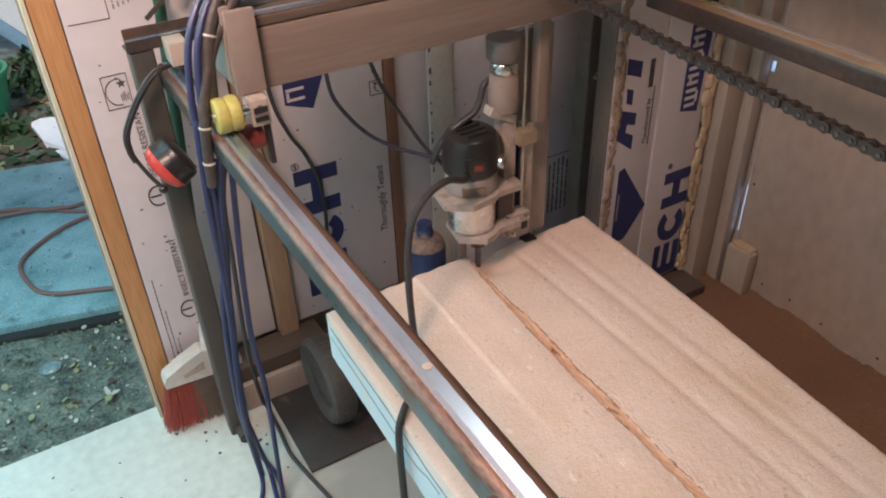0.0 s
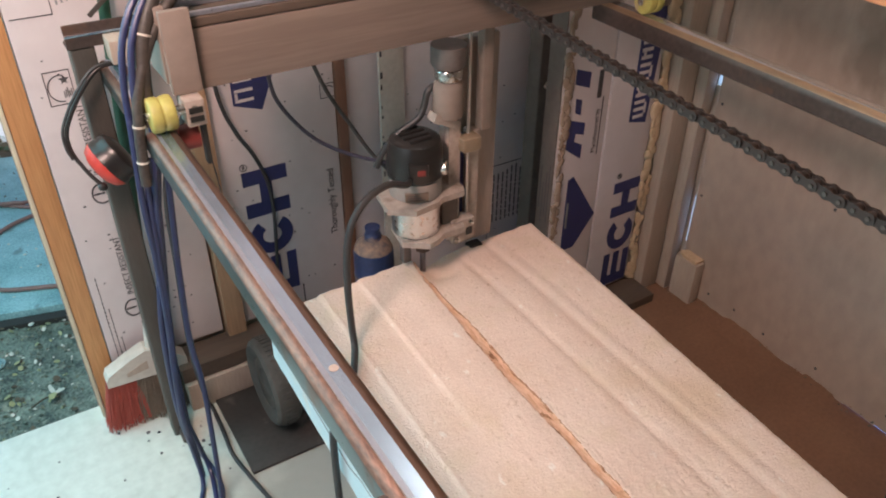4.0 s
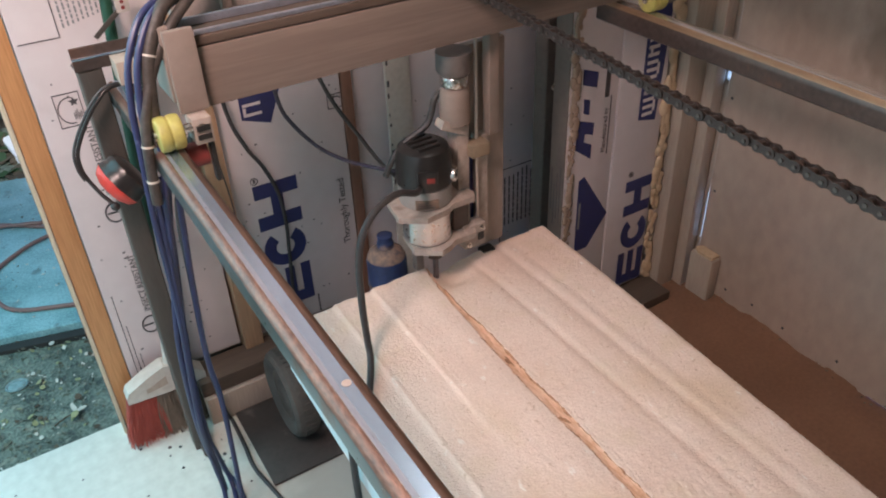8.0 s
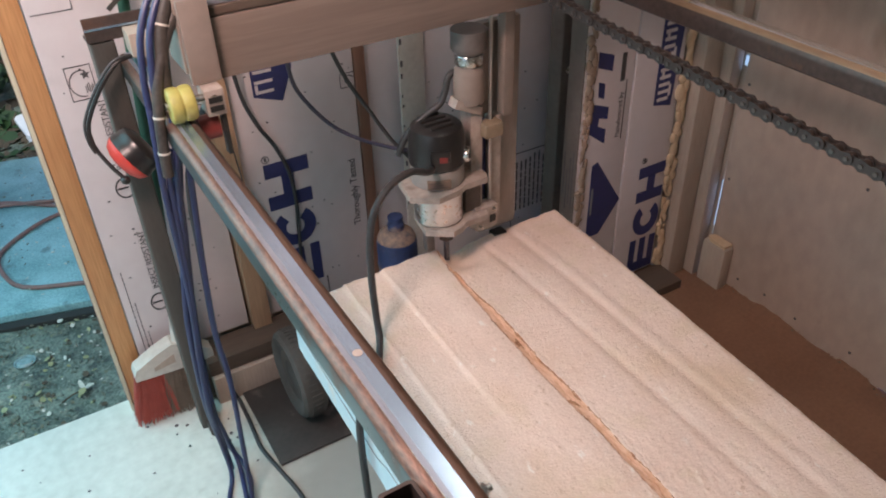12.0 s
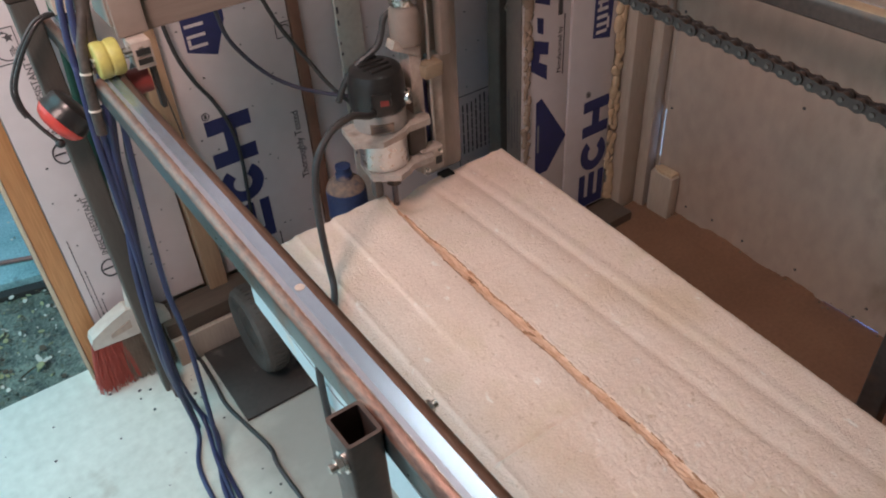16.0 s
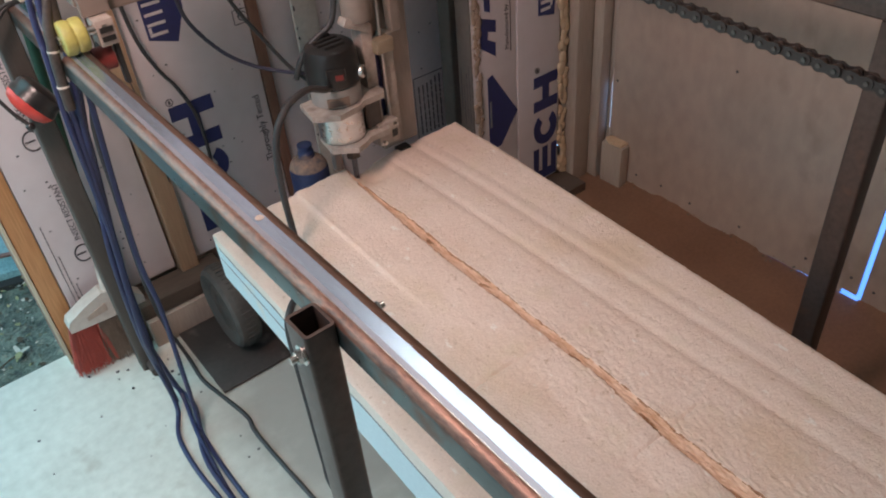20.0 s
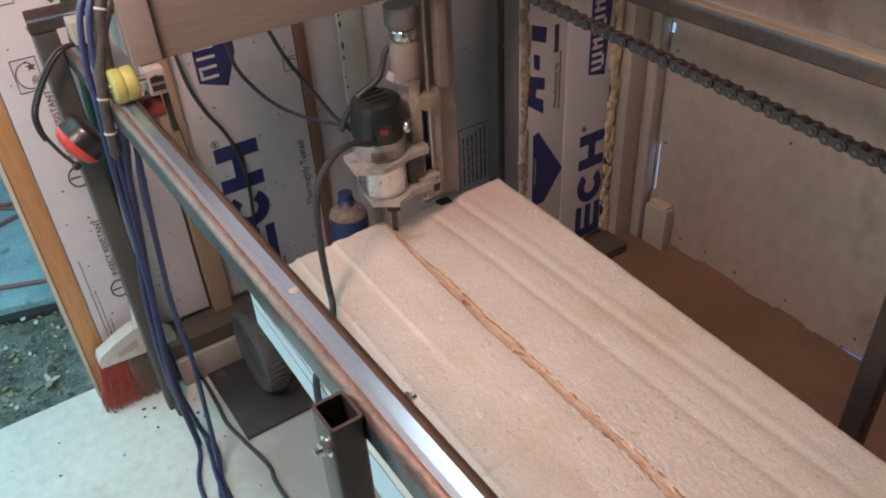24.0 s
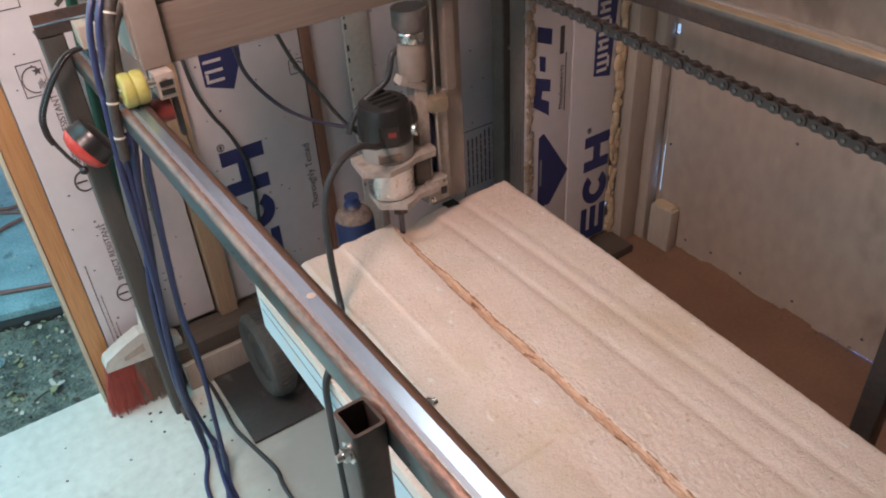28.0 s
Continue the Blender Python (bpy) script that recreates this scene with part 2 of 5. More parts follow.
M["chip"] = material("brown_chips", (0.16, 0.17, 0.12), (0.06, 0.065, 0.045), 0.8, big=20, fine=120)
M["chip_pale"] = material("pale_chips", (0.6, 0.6, 0.52), (0.4, 0.4, 0.33), 0.7, big=20, fine=120)
M["leaf_brown"] = material("dead_leaf", (0.10, 0.075, 0.045), (0.05, 0.04, 0.025), 0.75, big=12, fine=80)
M["leaf_green"] = material("dark_leaf", (0.035, 0.075, 0.025), (0.02, 0.045, 0.015), 0.5, big=12, fine=80)
M["leaf_pale"] = material("yellow_leaf", (0.34, 0.35, 0.17), (0.2, 0.21, 0.1), 0.6, big=12, fine=80)
M["hose"] = material("brown_hose", (0.24, 0.13, 0.11), (0.16, 0.085, 0.07), 0.5, big=12, fine=80, bump=0.05)
M["white"] = material("white_board", (0.82, 0.84, 0.85), (0.7, 0.72, 0.73), 0.5, big=4, fine=40, bump=0.05)
M["green_tub"] = material("green_plastic", (0.02, 0.25, 0.12), (0.015, 0.18, 0.09), 0.35, big=6, fine=60, bump=0.03)
M["blue_trim"] = material("blue_edge", (0.25, 0.42, 0.55), (0.18, 0.3, 0.42), 0.5, big=6, fine=60, bump=0.05)
M["bristle_red"] = material("red_bristle", (0.62, 0.16, 0.12), (0.42, 0.1, 0.08), 0.6, big=30, fine=150)
M["bristle_grey"] = material("grey_bristle", (0.34, 0.28, 0.22), (0.2, 0.16, 0.13), 0.7, big=30, fine=150)
M["mat"] = material("dark_plate", (0.06, 0.05, 0.045), (0.03, 0.026, 0.023), 0.5, big=9, fine=90, bump=0.2, stain=(0.14, 0.115, 0.10), stain_at=0.6)
M["tyre"] = material("grey_rubber", (0.105, 0.095, 0.082), (0.05, 0.045, 0.04), 0.8, big=18, fine=90, bump=0.6)
M["grey_post"] = material("grey_painted_steel", (0.115, 0.10, 0.088), (0.08, 0.07, 0.06), 0.5, 0.3, big=6, fine=70, stretch=(4, 4, 0.7), bump=0.12)

M["rail_bright"] = material("bright_worn_steel", (0.78, 0.76, 0.74), (0.62, 0.60, 0.58), 0.24, 0.9, big=6, fine=50, stretch=(4, 0.5, 4), bump=0.015, rough_var=0.06)
M["rail_dull"] = material("dusty_rail_steel", (0.42, 0.28, 0.17), (0.24, 0.155, 0.10), 0.42, 0.6, big=8, fine=80, stretch=(4, 0.5, 4), bump=0.1)
M["dark_red"] = material("dull_red", (0.25, 0.035, 0.03), (0.16, 0.025, 0.02), 0.5, big=14, fine=90)
M["brass"] = material("yellowish_block", (0.34, 0.265, 0.18), (0.24, 0.18, 0.12), 0.6, big=14, fine=90, bump=0.1)
M["motor"] = material("dusty_motor", (0.20, 0.175, 0.16), (0.12, 0.105, 0.098), 0.55, 0.3, big=14, fine=90, bump=0.1)
M["plate"] = material("brown_label", (0.22, 0.15, 0.11), (0.16, 0.11, 0.08), 0.5, big=14, fine=90, bump=0.02)
M["shade_dust_brown"] = material("shade_and_dust_brown", (0.17, 0.135, 0.115), (0.11, 0.085, 0.072), 0.8, big=14, fine=90)
M["bit_blue"] = material("grey_steel_bit", (0.22, 0.22, 0.25), (0.14, 0.14, 0.16), 0.3, 0.8, big=20, fine=120)
M["seam"] = material("grey_seam", (0.30, 0.31, 0.31), (0.2, 0.21, 0.21), 0.8, big=20, fine=120)
M["white_dusty"] = material("dusty_white_plastic", (0.66, 0.62, 0.55), (0.5, 0.46, 0.4), 0.6, big=12, fine=90, bump=0.08)
M["dust_shoulder"] = material("dust_caked_paint", (0.29, 0.20, 0.14), (0.11, 0.095, 0.10), 0.8, big=22, fine=120, bump=0.25, mix=1.0)
M["sleeve"] = material("spiral_sleeve", (0.03, 0.027, 0.025), (0.075, 0.062, 0.052), 0.5, big=40, fine=160, bump=0.3)


# ---- building tools ----
def box(bm, x0, x1, y0, y1, z0, z1, bevel=0.0, m=None):
    r = bmesh.ops.create_cube(bm, size=1.0)
    vs = r["verts"]
    for v in vs:
        v.co = Vector(((x0 + x1) / 2 + v.co.x * (x1 - x0), (y0 + y1) / 2 + v.co.y * (y1 - y0), (z0 + z1) / 2 + v.co.z * (z1 - z0)))
    if bevel:
        es = list({e for v in vs for e in v.link_edges})
        out = bmesh.ops.bevel(bm, geom=es, offset=bevel, segments=2, affect="EDGES", profile=0.6)
        vs = list({v for f in out["faces"] for v in f.verts} | {v for v in vs if v.is_valid})
    if m is not None:
        bmesh.ops.transform(bm, matrix=m, verts=[v for v in vs if v.is_valid])
    return bm


def rod(bm, p0, p1, r0, r1=None, seg=20, cap=True):
    p0, p1 = Vector(p0), Vector(p1)
    d = p1 - p0
    q = d.to_track_quat("Z", "Y").to_matrix().to_4x4()
    out = bmesh.ops.create_cone(bm, cap_ends=cap, segments=seg, radius1=r0, radius2=r0 if r1 is None else r1, depth=d.length)
    bmesh.ops.transform(bm, matrix=Matrix.Translation((p0 + p1) / 2) @ q, verts=out["verts"])
    return bm


def lathe(bm, profile, seg=28, m=None):
    """Turn (radius, height) pairs about z."""
    rings = []
    for r, z in profile:
        rings.append([bm.verts.new((r * math.cos(2 * math.pi * k / seg), r * math.sin(2 * math.pi * k / seg), z)) for k in range(seg)])
    for a, b in zip(rings, rings[1:]):
        for k in range(seg):
            bm.faces.new((a[k], a[(k + 1) % seg], b[(k + 1) % seg], b[k]))
    bm.faces.new(list(reversed(rings[0])))
    bm.faces.new(rings[-1])
    if m is not None:
        bmesh.ops.transform(bm, matrix=m, verts=[v for ring in rings for v in ring])
    return bm


def spline(points, steps=8):
    """A smooth line through the points."""
    p = [Vector(q) for q in points]
    p = [2 * p[0] - p[1], *p, 2 * p[-1] - p[-2]]
    out = []
    for a, b, c, d in zip(p, p[1:], p[2:], p[3:]):
        for k in range(steps):
            t = k / steps
            out.append(0.5 * (2 * b + (c - a) * t + (2 * a - 5 * b + 4 * c - d) * t * t + (3 * b - a - 3 * c + d) * t**3))
    out.append(p[-2])
    return out


def hose(bm, points, r, seg=10, steps=8):
    """A round cable along a smooth line."""
    line = spline(points, steps)
    rings, side = [], Vector((0.3, 0.9, 0.2))
    for k, q in enumerate(line):
        d = (line[min(k + 1, len(line) - 1)] - line[max(k - 1, 0)]).normalized()
        side = (side - side.dot(d) * d).normalized()
        up = d.cross(side)
        rings.append([bm.verts.new(q + r * (math.cos(2 * math.pi * j / seg) * side + math.sin(2 * math.pi * j / seg) * up)) for j in range(seg)])
    for a, b in zip(rings, rings[1:]):
        for j in range(seg):
            bm.faces.new((a[j], a[(j + 1) % seg], b[(j + 1) % seg], b[j]))
    bm.faces.new(list(reversed(rings[0])))
    bm.faces.new(rings[-1])
    return bm


def prism(bm, outline, depth, m):
    """A flat outline (x, y) raised to the depth along z, then moved by m."""
    lo = [bm.verts.new(m @ Vector((x, y, 0))) for x, y in outline]
    hi = [bm.verts.new(m @ Vector((x, y, depth))) for x, y in outline]
    bm.faces.new(list(reversed(lo)))
    bm.faces.new(hi)
    for k in range(len(lo)):
        j = (k + 1) % len(lo)
        bm.faces.new((lo[k], lo[j], hi[j], hi[k]))
    return bm


def finish(name, bm, mat, smooth=True):
    bmesh.ops.recalc_face_normals(bm, faces=bm.faces)
    me = bpy.data.meshes.new(name)
    bm.to_mesh(me)
    bm.free()
    for mt in mat if isinstance(mat, (list, tuple)) else (mat,):
        me.materials.append(mt)
    if smooth:
        me.shade_smooth()
        me.set_sharp_from_angle(angle=radians(35))
    return me


def whole(name, bm, mat, label, category, kind="", group="", smooth=True):
    """A thing of one mesh."""
    return tagged(new(name, finish(name, bm, mat, smooth)), label, category, group, kind)


def thing(name, at, label, category, kind="", group=""):
    ob = new(name)
    ob.location = at
    ob.empty_display_size = 0.05
    return tagged(ob, label, category, group, kind)


def part(name, bm, mat, parent, label="", smooth=True):
    ob = new(name, finish(name, bm, mat, smooth))
    ob.parent = parent
    ob.matrix_parent_inverse = Matrix.Translation(-parent.location)
    return tagged(ob, label)


def B():
    return bmesh.new()


def foam_surface():
    """Dusty carved foam: warm base, long soft streaks, blotches, fine beads and pits."""
    m = material("carved_foam", (0.88, 0.715, 0.605), (0.79, 0.62, 0.51), 0.92, big=12, fine=260, bump=0.9, mix=0.85, bump_dist=0.0038)
    n, l = m.node_tree.nodes, m.node_tree.links
    b = n["Principled BSDF"]
    out = b.inputs["Base Color"].links[0].from_socket
    co = n.new("ShaderNodeTexCoord")

    def layer(out, scale, stretch, lo, hi, colour, amount):
        mp, t, r, k = n.new("ShaderNodeMapping"), n.new("ShaderNodeTexNoise"), n.new("ShaderNodeMapRange"), n.new("ShaderNodeMix")
        mp.inputs["Scale"].default_value = stretch
        t.inputs["Scale"].default_value, t.inputs["Detail"].default_value = scale, 6
        r.inputs["From Min"].default_value, r.inputs["From Max"].default_value, r.inputs["To Max"].default_value = lo, hi, amount
        k.data_type = "RGBA"
        k.inputs[7].default_value = (*colour, 1)
        l.new(co.outputs["Object"], mp.inputs["Vector"])
        l.new(mp.outputs[0], t.inputs["Vector"])
        l.new(t.outputs["Fac"], r.inputs["Value"])
        l.new(r.outputs[0], k.inputs[0])
        l.new(out, k.inputs[6])
        return k.outputs[2]

    out = layer(out, 22, (1, 0.06, 1), 0.54, 0.74, (0.64, 0.49, 0.41), 0.3)
    out = layer(out, 6, (1, 0.8, 1), 0.54, 0.74, (0.70, 0.52, 0.35), 0.62)
    out = layer(out, 90, (1, 1, 1), 0.64, 0.72, (0.58, 0.40, 0.27), 0.7)
    out = layer(out, 210, (1, 1, 1), 0.52, 0.66, (0.62, 0.47, 0.36), 0.2)
    out = layer(out, 14, (1, 1, 1), 0.56, 0.70, (0.74, 0.60, 0.43), 0.45)
    out = layer(out, 60, (1, 0.5, 1), 0.66, 0.72, (0.93, 0.86, 0.78), 0.7)
    l.new(out, b.inputs["Base Color"])
    return m


M["foam"] = foam_surface()


def grey_spot(m, centre, reach, colour):
    """Grey round a spot of the floor, with a ragged edge."""
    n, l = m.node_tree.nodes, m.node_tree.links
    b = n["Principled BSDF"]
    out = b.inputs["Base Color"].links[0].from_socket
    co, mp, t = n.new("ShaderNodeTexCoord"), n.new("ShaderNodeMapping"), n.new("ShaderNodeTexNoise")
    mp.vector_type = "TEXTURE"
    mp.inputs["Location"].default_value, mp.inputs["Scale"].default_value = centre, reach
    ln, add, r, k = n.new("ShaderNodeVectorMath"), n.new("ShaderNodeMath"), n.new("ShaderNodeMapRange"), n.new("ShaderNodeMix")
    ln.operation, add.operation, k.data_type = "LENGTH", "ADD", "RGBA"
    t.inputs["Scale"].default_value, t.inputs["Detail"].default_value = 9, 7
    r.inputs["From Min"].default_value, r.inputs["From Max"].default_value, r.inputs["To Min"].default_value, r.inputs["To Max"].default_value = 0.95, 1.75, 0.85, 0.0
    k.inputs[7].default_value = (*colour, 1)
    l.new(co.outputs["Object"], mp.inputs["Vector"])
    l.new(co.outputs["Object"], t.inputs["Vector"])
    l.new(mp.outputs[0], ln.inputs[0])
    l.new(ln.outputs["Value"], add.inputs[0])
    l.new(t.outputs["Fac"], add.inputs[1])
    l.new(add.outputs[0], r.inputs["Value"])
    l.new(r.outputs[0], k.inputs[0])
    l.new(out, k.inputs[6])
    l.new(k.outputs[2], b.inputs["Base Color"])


grey_spot(M["concrete"], (0.46, 0.86, 0.0), (0.24, 0.46, 1.0), (0.33, 0.325, 0.285))


# ---- the shed: floor, ground, walls, ceiling ----
FLOOR_EDGE, WALL_L, WALL_R, RIGHT = 1.415, 1.375, 1.135, 1.535
DECAL = 0.0012


def facing(x, y, z):
    """A pose on a wall that faces the camera's side: its x runs up the wall, its y to the left, its z out of the wall."""
    return Matrix.Translation((x, y, z)) @ Matrix(((0, -1, 0), (0, 0, -1), (1, 0, 0))).to_4x4()


def flat(x, y, z):
    """A pose on the same wall with x to the right and y up."""
    return Matrix.Translation((x, y, z)) @ Matrix(((1, 0, 0), (0, 0, -1), (0, 1, 0))).to_4x4()


def rect(bm, x0, x1, z0, z1, wall_y, depth=DECAL):
    """A thin raised patch on a back wall."""
    return prism(bm, [(x0, z0), (x1, z0), (x1, z1), (x0, z1)], depth, flat(0, wall_y, 0))


def words(name, text, size, m, mat, parent, squeeze=1.0):
    cu = bpy.data.curves.new(name, "FONT")
    cu.body, cu.size, cu.extrude = text, size, 0.0003
    tmp = bpy.data.objects.new(name, cu)
    scene.collection.objects.link(tmp)
    bpy.context.view_layer.update()
    me = bpy.data.meshes.new_from_object(tmp.evaluated_get(bpy.context.evaluated_depsgraph_get()))
    bpy.data.objects.remove(tmp)
    bpy.data.curves.remove(cu)
    me.transform(m @ Matrix.Diagonal((squeeze, 1, 1, 1)))
    me.materials.clear()
    me.materials.append(mat)
    ob = new(name, me)
    ob.parent = parent
    return ob


def specks(bm, x0, x1, z0, z1, wall_y, count, seed):
    """Small staple heads and dents on a board."""
    rnd = random.Random(seed)
    for _ in range(count):
        x, z, r = rnd.uniform(x0, x1), rnd.uniform(z0, z1), rnd.uniform(0.0010, 0.0019)
        prism(bm, [(r * 1.6 * math.cos(a), r * math.sin(a)) for a in (0, 1.05, 2.1, 3.14, 4.2, 5.25)], 0.0009, flat(x, wall_y, z))
    return bm


def notched_sheet():
    """The wall sheet, its foot cut away here and there so that daylight shows under it."""
    bm = B()
    foot = [(0.309, 0.345, 0.020), (0.345, 0.385, 0.0062), (0.385, 0.40, 0.0045), (0.40, 0.455, 0.0074), (0.455, 0.48, 0.0050), (0.48, 0.535, 0.0064), (0.535, 0.66, 0.0035), (0.66, 0.685, 0.0064), (0.69, 1.056, 0.004)]
    out = []
    for y0, y1, z in foot:
        out += [(y0, z), (y1 - 0.001, z)]
    out += [(1.056, 2.3), (0.309, 2.3)]
    return prism(bm, out, 0.006, Matrix.Translation((RIGHT, 0, 0)) @ Matrix(((0, 0, 1), (1, 0, 0), (0, 1, 0))).to_4x4())


floor = whole("floor", box(B(), -1.3, 1.0, -1.6, FLOOR_EDGE, -0.06, 0.0), M["concrete"], "worn white-painted shed floor with scuffs and specks", "floor", "structure")
rnd = random.Random(4)
bm = B()
for _ in range(80):
    x, y, a, r = rnd.uniform(-0.5, 0.36), rnd.uniform(0.5, 1.4), rnd.uniform(0, 3.1), rnd.uniform(0.0012, 0.004)
    k = rnd.uniform(0.4, 1.0)
    prism(bm, [(x + r * math.cos(a + b) * (1 if j % 2 else k), y + r * math.sin(a + b) * k) for j, b in enumerate((0, 1.2, 2.2, 3.3, 4.4, 5.3))], 0.001, Matrix.Translation((0, 0, 0.0005)))
for _ in range(20):
    x, y, a, r = rnd.gauss(0.24, 0.05), rnd.uniform(1.15, 1.34), rnd.uniform(0, 3.1), rnd.uniform(0.0012, 0.0055)
    k = rnd.uniform(0.25, 1.0)
    prism(bm, [(x + r * math.cos(a + b) * (1 if j % 2 else k), y + r * math.sin(a + b) * k) for j, b in enumerate((0, 1.2, 2.2, 3.3, 4.4, 5.3))], rnd.uniform(0.001, 0.004), Matrix.Translation((0, 0, 0.0005)))
whole("floor_debris", bm, M["ink"], "small dark chips and crumbs scattered on the floor", "debris", "stuff")
whole("floor_2", box(B(), 1.002, 1.5415, -1.6, 1.30, -0.06, 0.001), M["sawdust"], "brown floor covered with fine sawdust", "floor", "structure")

w1 = whole("wall_back_1", box(B(), 0.133, 0.378, WALL_L, WALL_L + 0.05, 0.125, 2.3, 0.002), M["panel"], "white faced insulation board with printed marks", "wall", "structure")
w2 = whole("wall_back_2", box(B(), 0.430, 0.700, WALL_L, WALL_L + 0.05, 0.125, 2.3, 0.002), M["panel"], "white faced insulation board with large navy print", "wall", "structure")
w3 = whole("wall_back_3", box(B(), 0.730, 0.820, WALL_L + 0.012, WALL_L + 0.05, 0.03, 2.3, 0.002), M["panel"], "dusty white insulation strip set back", "wall", "structure")
w4 = whole("wall_back_4", box(B(), 0.823, 1.26, WALL_L, WALL_L + 0.05, 0.03, 2.3, 0.002), M["panel"], "dusty insulation board with a printed notice", "wall", "structure")
w5 = whole("wall_back_5", box(B(), 1.122, 1.262, WALL_R, WALL_R + 0.05, 0.03, 2.3, 0.002), M["panel"], "white insulation board with navy arrow print", "wall", "structure")
w6 = whole("wall_back_6", box(B(), 1.264, 1.408, WALL_R - 0.003, WALL_R + 0.05, 0.03, 2.3, 0.002), M["panel"], "white insulation board edged with yellow sealing foam", "wall", "structure")
whole("wall_back_outer", box(B(), 0.08, 1.7, WALL_L + 0.09, WALL_L + 0.11, -0.06, 2.3), M["ply"], "plywood sheathing behind the insulation", "wall", "structure")
whole("wall_right", notched_sheet(), M["ply"], "dusty brown plywood wall sheet with screw heads", "wall", "structure")
whole("wall_right_near", box(B(), RIGHT, RIGHT + 0.015, -1.6, 0.2965, 0.006, 2.3, 0.001), M["ply"], "dusty brown plywood wall sheet", "wall", "structure")
whole("wall_right_corner", box(B(), RIGHT + 0.016, RIGHT + 0.03, 1.0765, 1.48, 0.0, 2.3), M["ply"], "plywood wall in the corner", "wall", "structure")
whole("gap_strip", box(B(), RIGHT + 0.004, RIGHT + 0.0145, 0.2966, 0.3089, 0.615, 2.3), M["ply"], "filler strip in the upper part of the wall gap", "filler", "structure")
bm = B()
rows_ = []
for j in range(200):
    y = -0.6 + 1.64 * j / 199
    h = 0.011 + 0.010 * noise.noise(Vector((1, y * 9, 0))) + 0.005 * noise.noise(Vector((1, y * 33, 0)))
    w = 0.05 + 0.03 * noise.noise(Vector((4, y * 7, 0))) + 0.012 * noise.noise(Vector((4, y * 40, 0)))
    h *= 0.15 if 0.30 < y < 0.56 else 0.5 if 0.64 < y < 0.71 else 1
    rows_.append([bm.verts.new((RIGHT - 0.0006 - w * u, y, 0.0012 + max(0.0006, h) * (1 - u) ** 1.6)) for u in (0, 0.15, 0.35, 0.6, 1.0)])
for p0, p1 in zip(rows_, rows_[1:]):
    for k in range(4):
        bm.faces.new((p0[k], p1[k], p1[k + 1], p0[k + 1]))
whole("sawdust_drift", bm, M["sawdust"], "uneven drift of brown sawdust along the wall foot", "sawdust", "stuff")
bm = B()
for z0, z1 in ((0.0, 0.15), (0.29, 0.588), (0.613, 2.3)):
    box(bm, RIGHT + 0.002, RIGHT + 0.0145, 1.0575, 1.076, z0, z1)
box(bm, RIGHT + 0.003, RIGHT + 0.014, 1.0605, 1.076, 0.1502, 0.2898)
box(bm, RIGHT + 0.003, RIGHT + 0.014, 1.067, 1.076, 0.5882, 0.6128)
whole("corner_caulk", bm, M["grey_wood"], "dusty filler in the corner joint", "filler", "structure")
# glowing panels close behind the wall, in place of real daylight
whole("backdrop_1", box(B(), 1.585, 1.595, 0.75, 1.4, -0.09, 1.6), M["outdoors"], "glowing panel standing in for daylight at the corner gap", "backdrop", "structure")
whole("backdrop_2", box(B(), 1.585, 1.595, 0.1, 0.749, -0.09, 1.6), M["outdoors_blue"], "blue glowing panel standing in for daylight at the wall gap", "backdrop", "structure")
# unseen ceiling, pale so that it brightens the room and the rail's reflections
whole("ceiling", box(B(), -1.3, 1.7, -1.6, 1.45, 2.3, 2.36), M["ceiling"], "unseen ceiling kept pale to bounce light", "ceiling", "structure")
whole("wall_behind", box(B(), -1.3, 1.7, -1.65, -1.6, -0.06, 2.3), M["ply"], "plywood wall behind the work area", "wall", "structure")
whole("wall_left_front", box(B(), -1.35, -1.3, -1.6, -0.65, -0.06, 2.3), M["ply"], "plywood side wall", "wall", "structure")
whole("wall_left_back", box(B(), -1.35, -1.3, 1.15, 1.45, -0.06, 2.3), M["ply"], "plywood side wall beside the open side", "wall", "structure")
whole("wall_left_top", box(B(), -1.35, -1.3, -0.65, 1.15, 1.95, 2.3), M["ply"], "plywood over the open side", "wall", "structure")
whole("wall_over_door", box(B(), -1.3, 0.08, 1.38, 1.43, 2.0, 2.3), M["ply"], "plywood over the doorway", "wall", "structure")
whole("door_jamb", box(B(), 0.090, 0.131, 1.375, 1.414, 0.0, 2.0, 0.002), M["pine"], "orange pine jamb of the open doorway", "door frame", "structure")
whole("door_trim", box(B(), 0.0815, 0.0885, 1.372, 1.414, 0.0, 2.0, 0.001), M["pale_edge"], "pale cut edge of the door jamb", "trim", "structure")
bm = B()
box(bm, 0.384, 0.427, 1.352, 1.43, 0.10, 2.3, 0.002)
whole("stud_1", bm, M["stud_dusty"], "dusty brown pine wall stud between insulation boards", "stud", "structure")
whole("stud_2", box(B(), 0.703, 0.727, 1.372, 1.43, 0.03, 2.3, 0.001), M["red_wood"], "narrow reddish wood strip between boards", "stud", "structure")
whole("stud_3", box(B(), 1.436, 1.494, 1.095, 1.16, 0.0, 2.3, 0.003), M["grey_wood"], "pale dusty wood corner stud", "stud", "structure")
whole("stud_4", box(B(), 1.497, 1.531, 1.066, 1.13, 0.0, 2.3, 0.003), M["grey_wood"], "pale dusty wood stud beside the plywood", "stud", "structure")
whole("sill_plate", box(B(), 0.255, 0.47, 1.296, 1.374, 0.078, 0.118, 0.003), M["old_wood"], "dark weathered sill board along the wall", "sill", "structure")
whole("sill_plate_lower", box(B(), 0.258, 0.47, 1.286, 1.372, 0.0, 0.076, 0.003), M["grey_wood"], "pale dusty board under the sill", "sill", "structure")
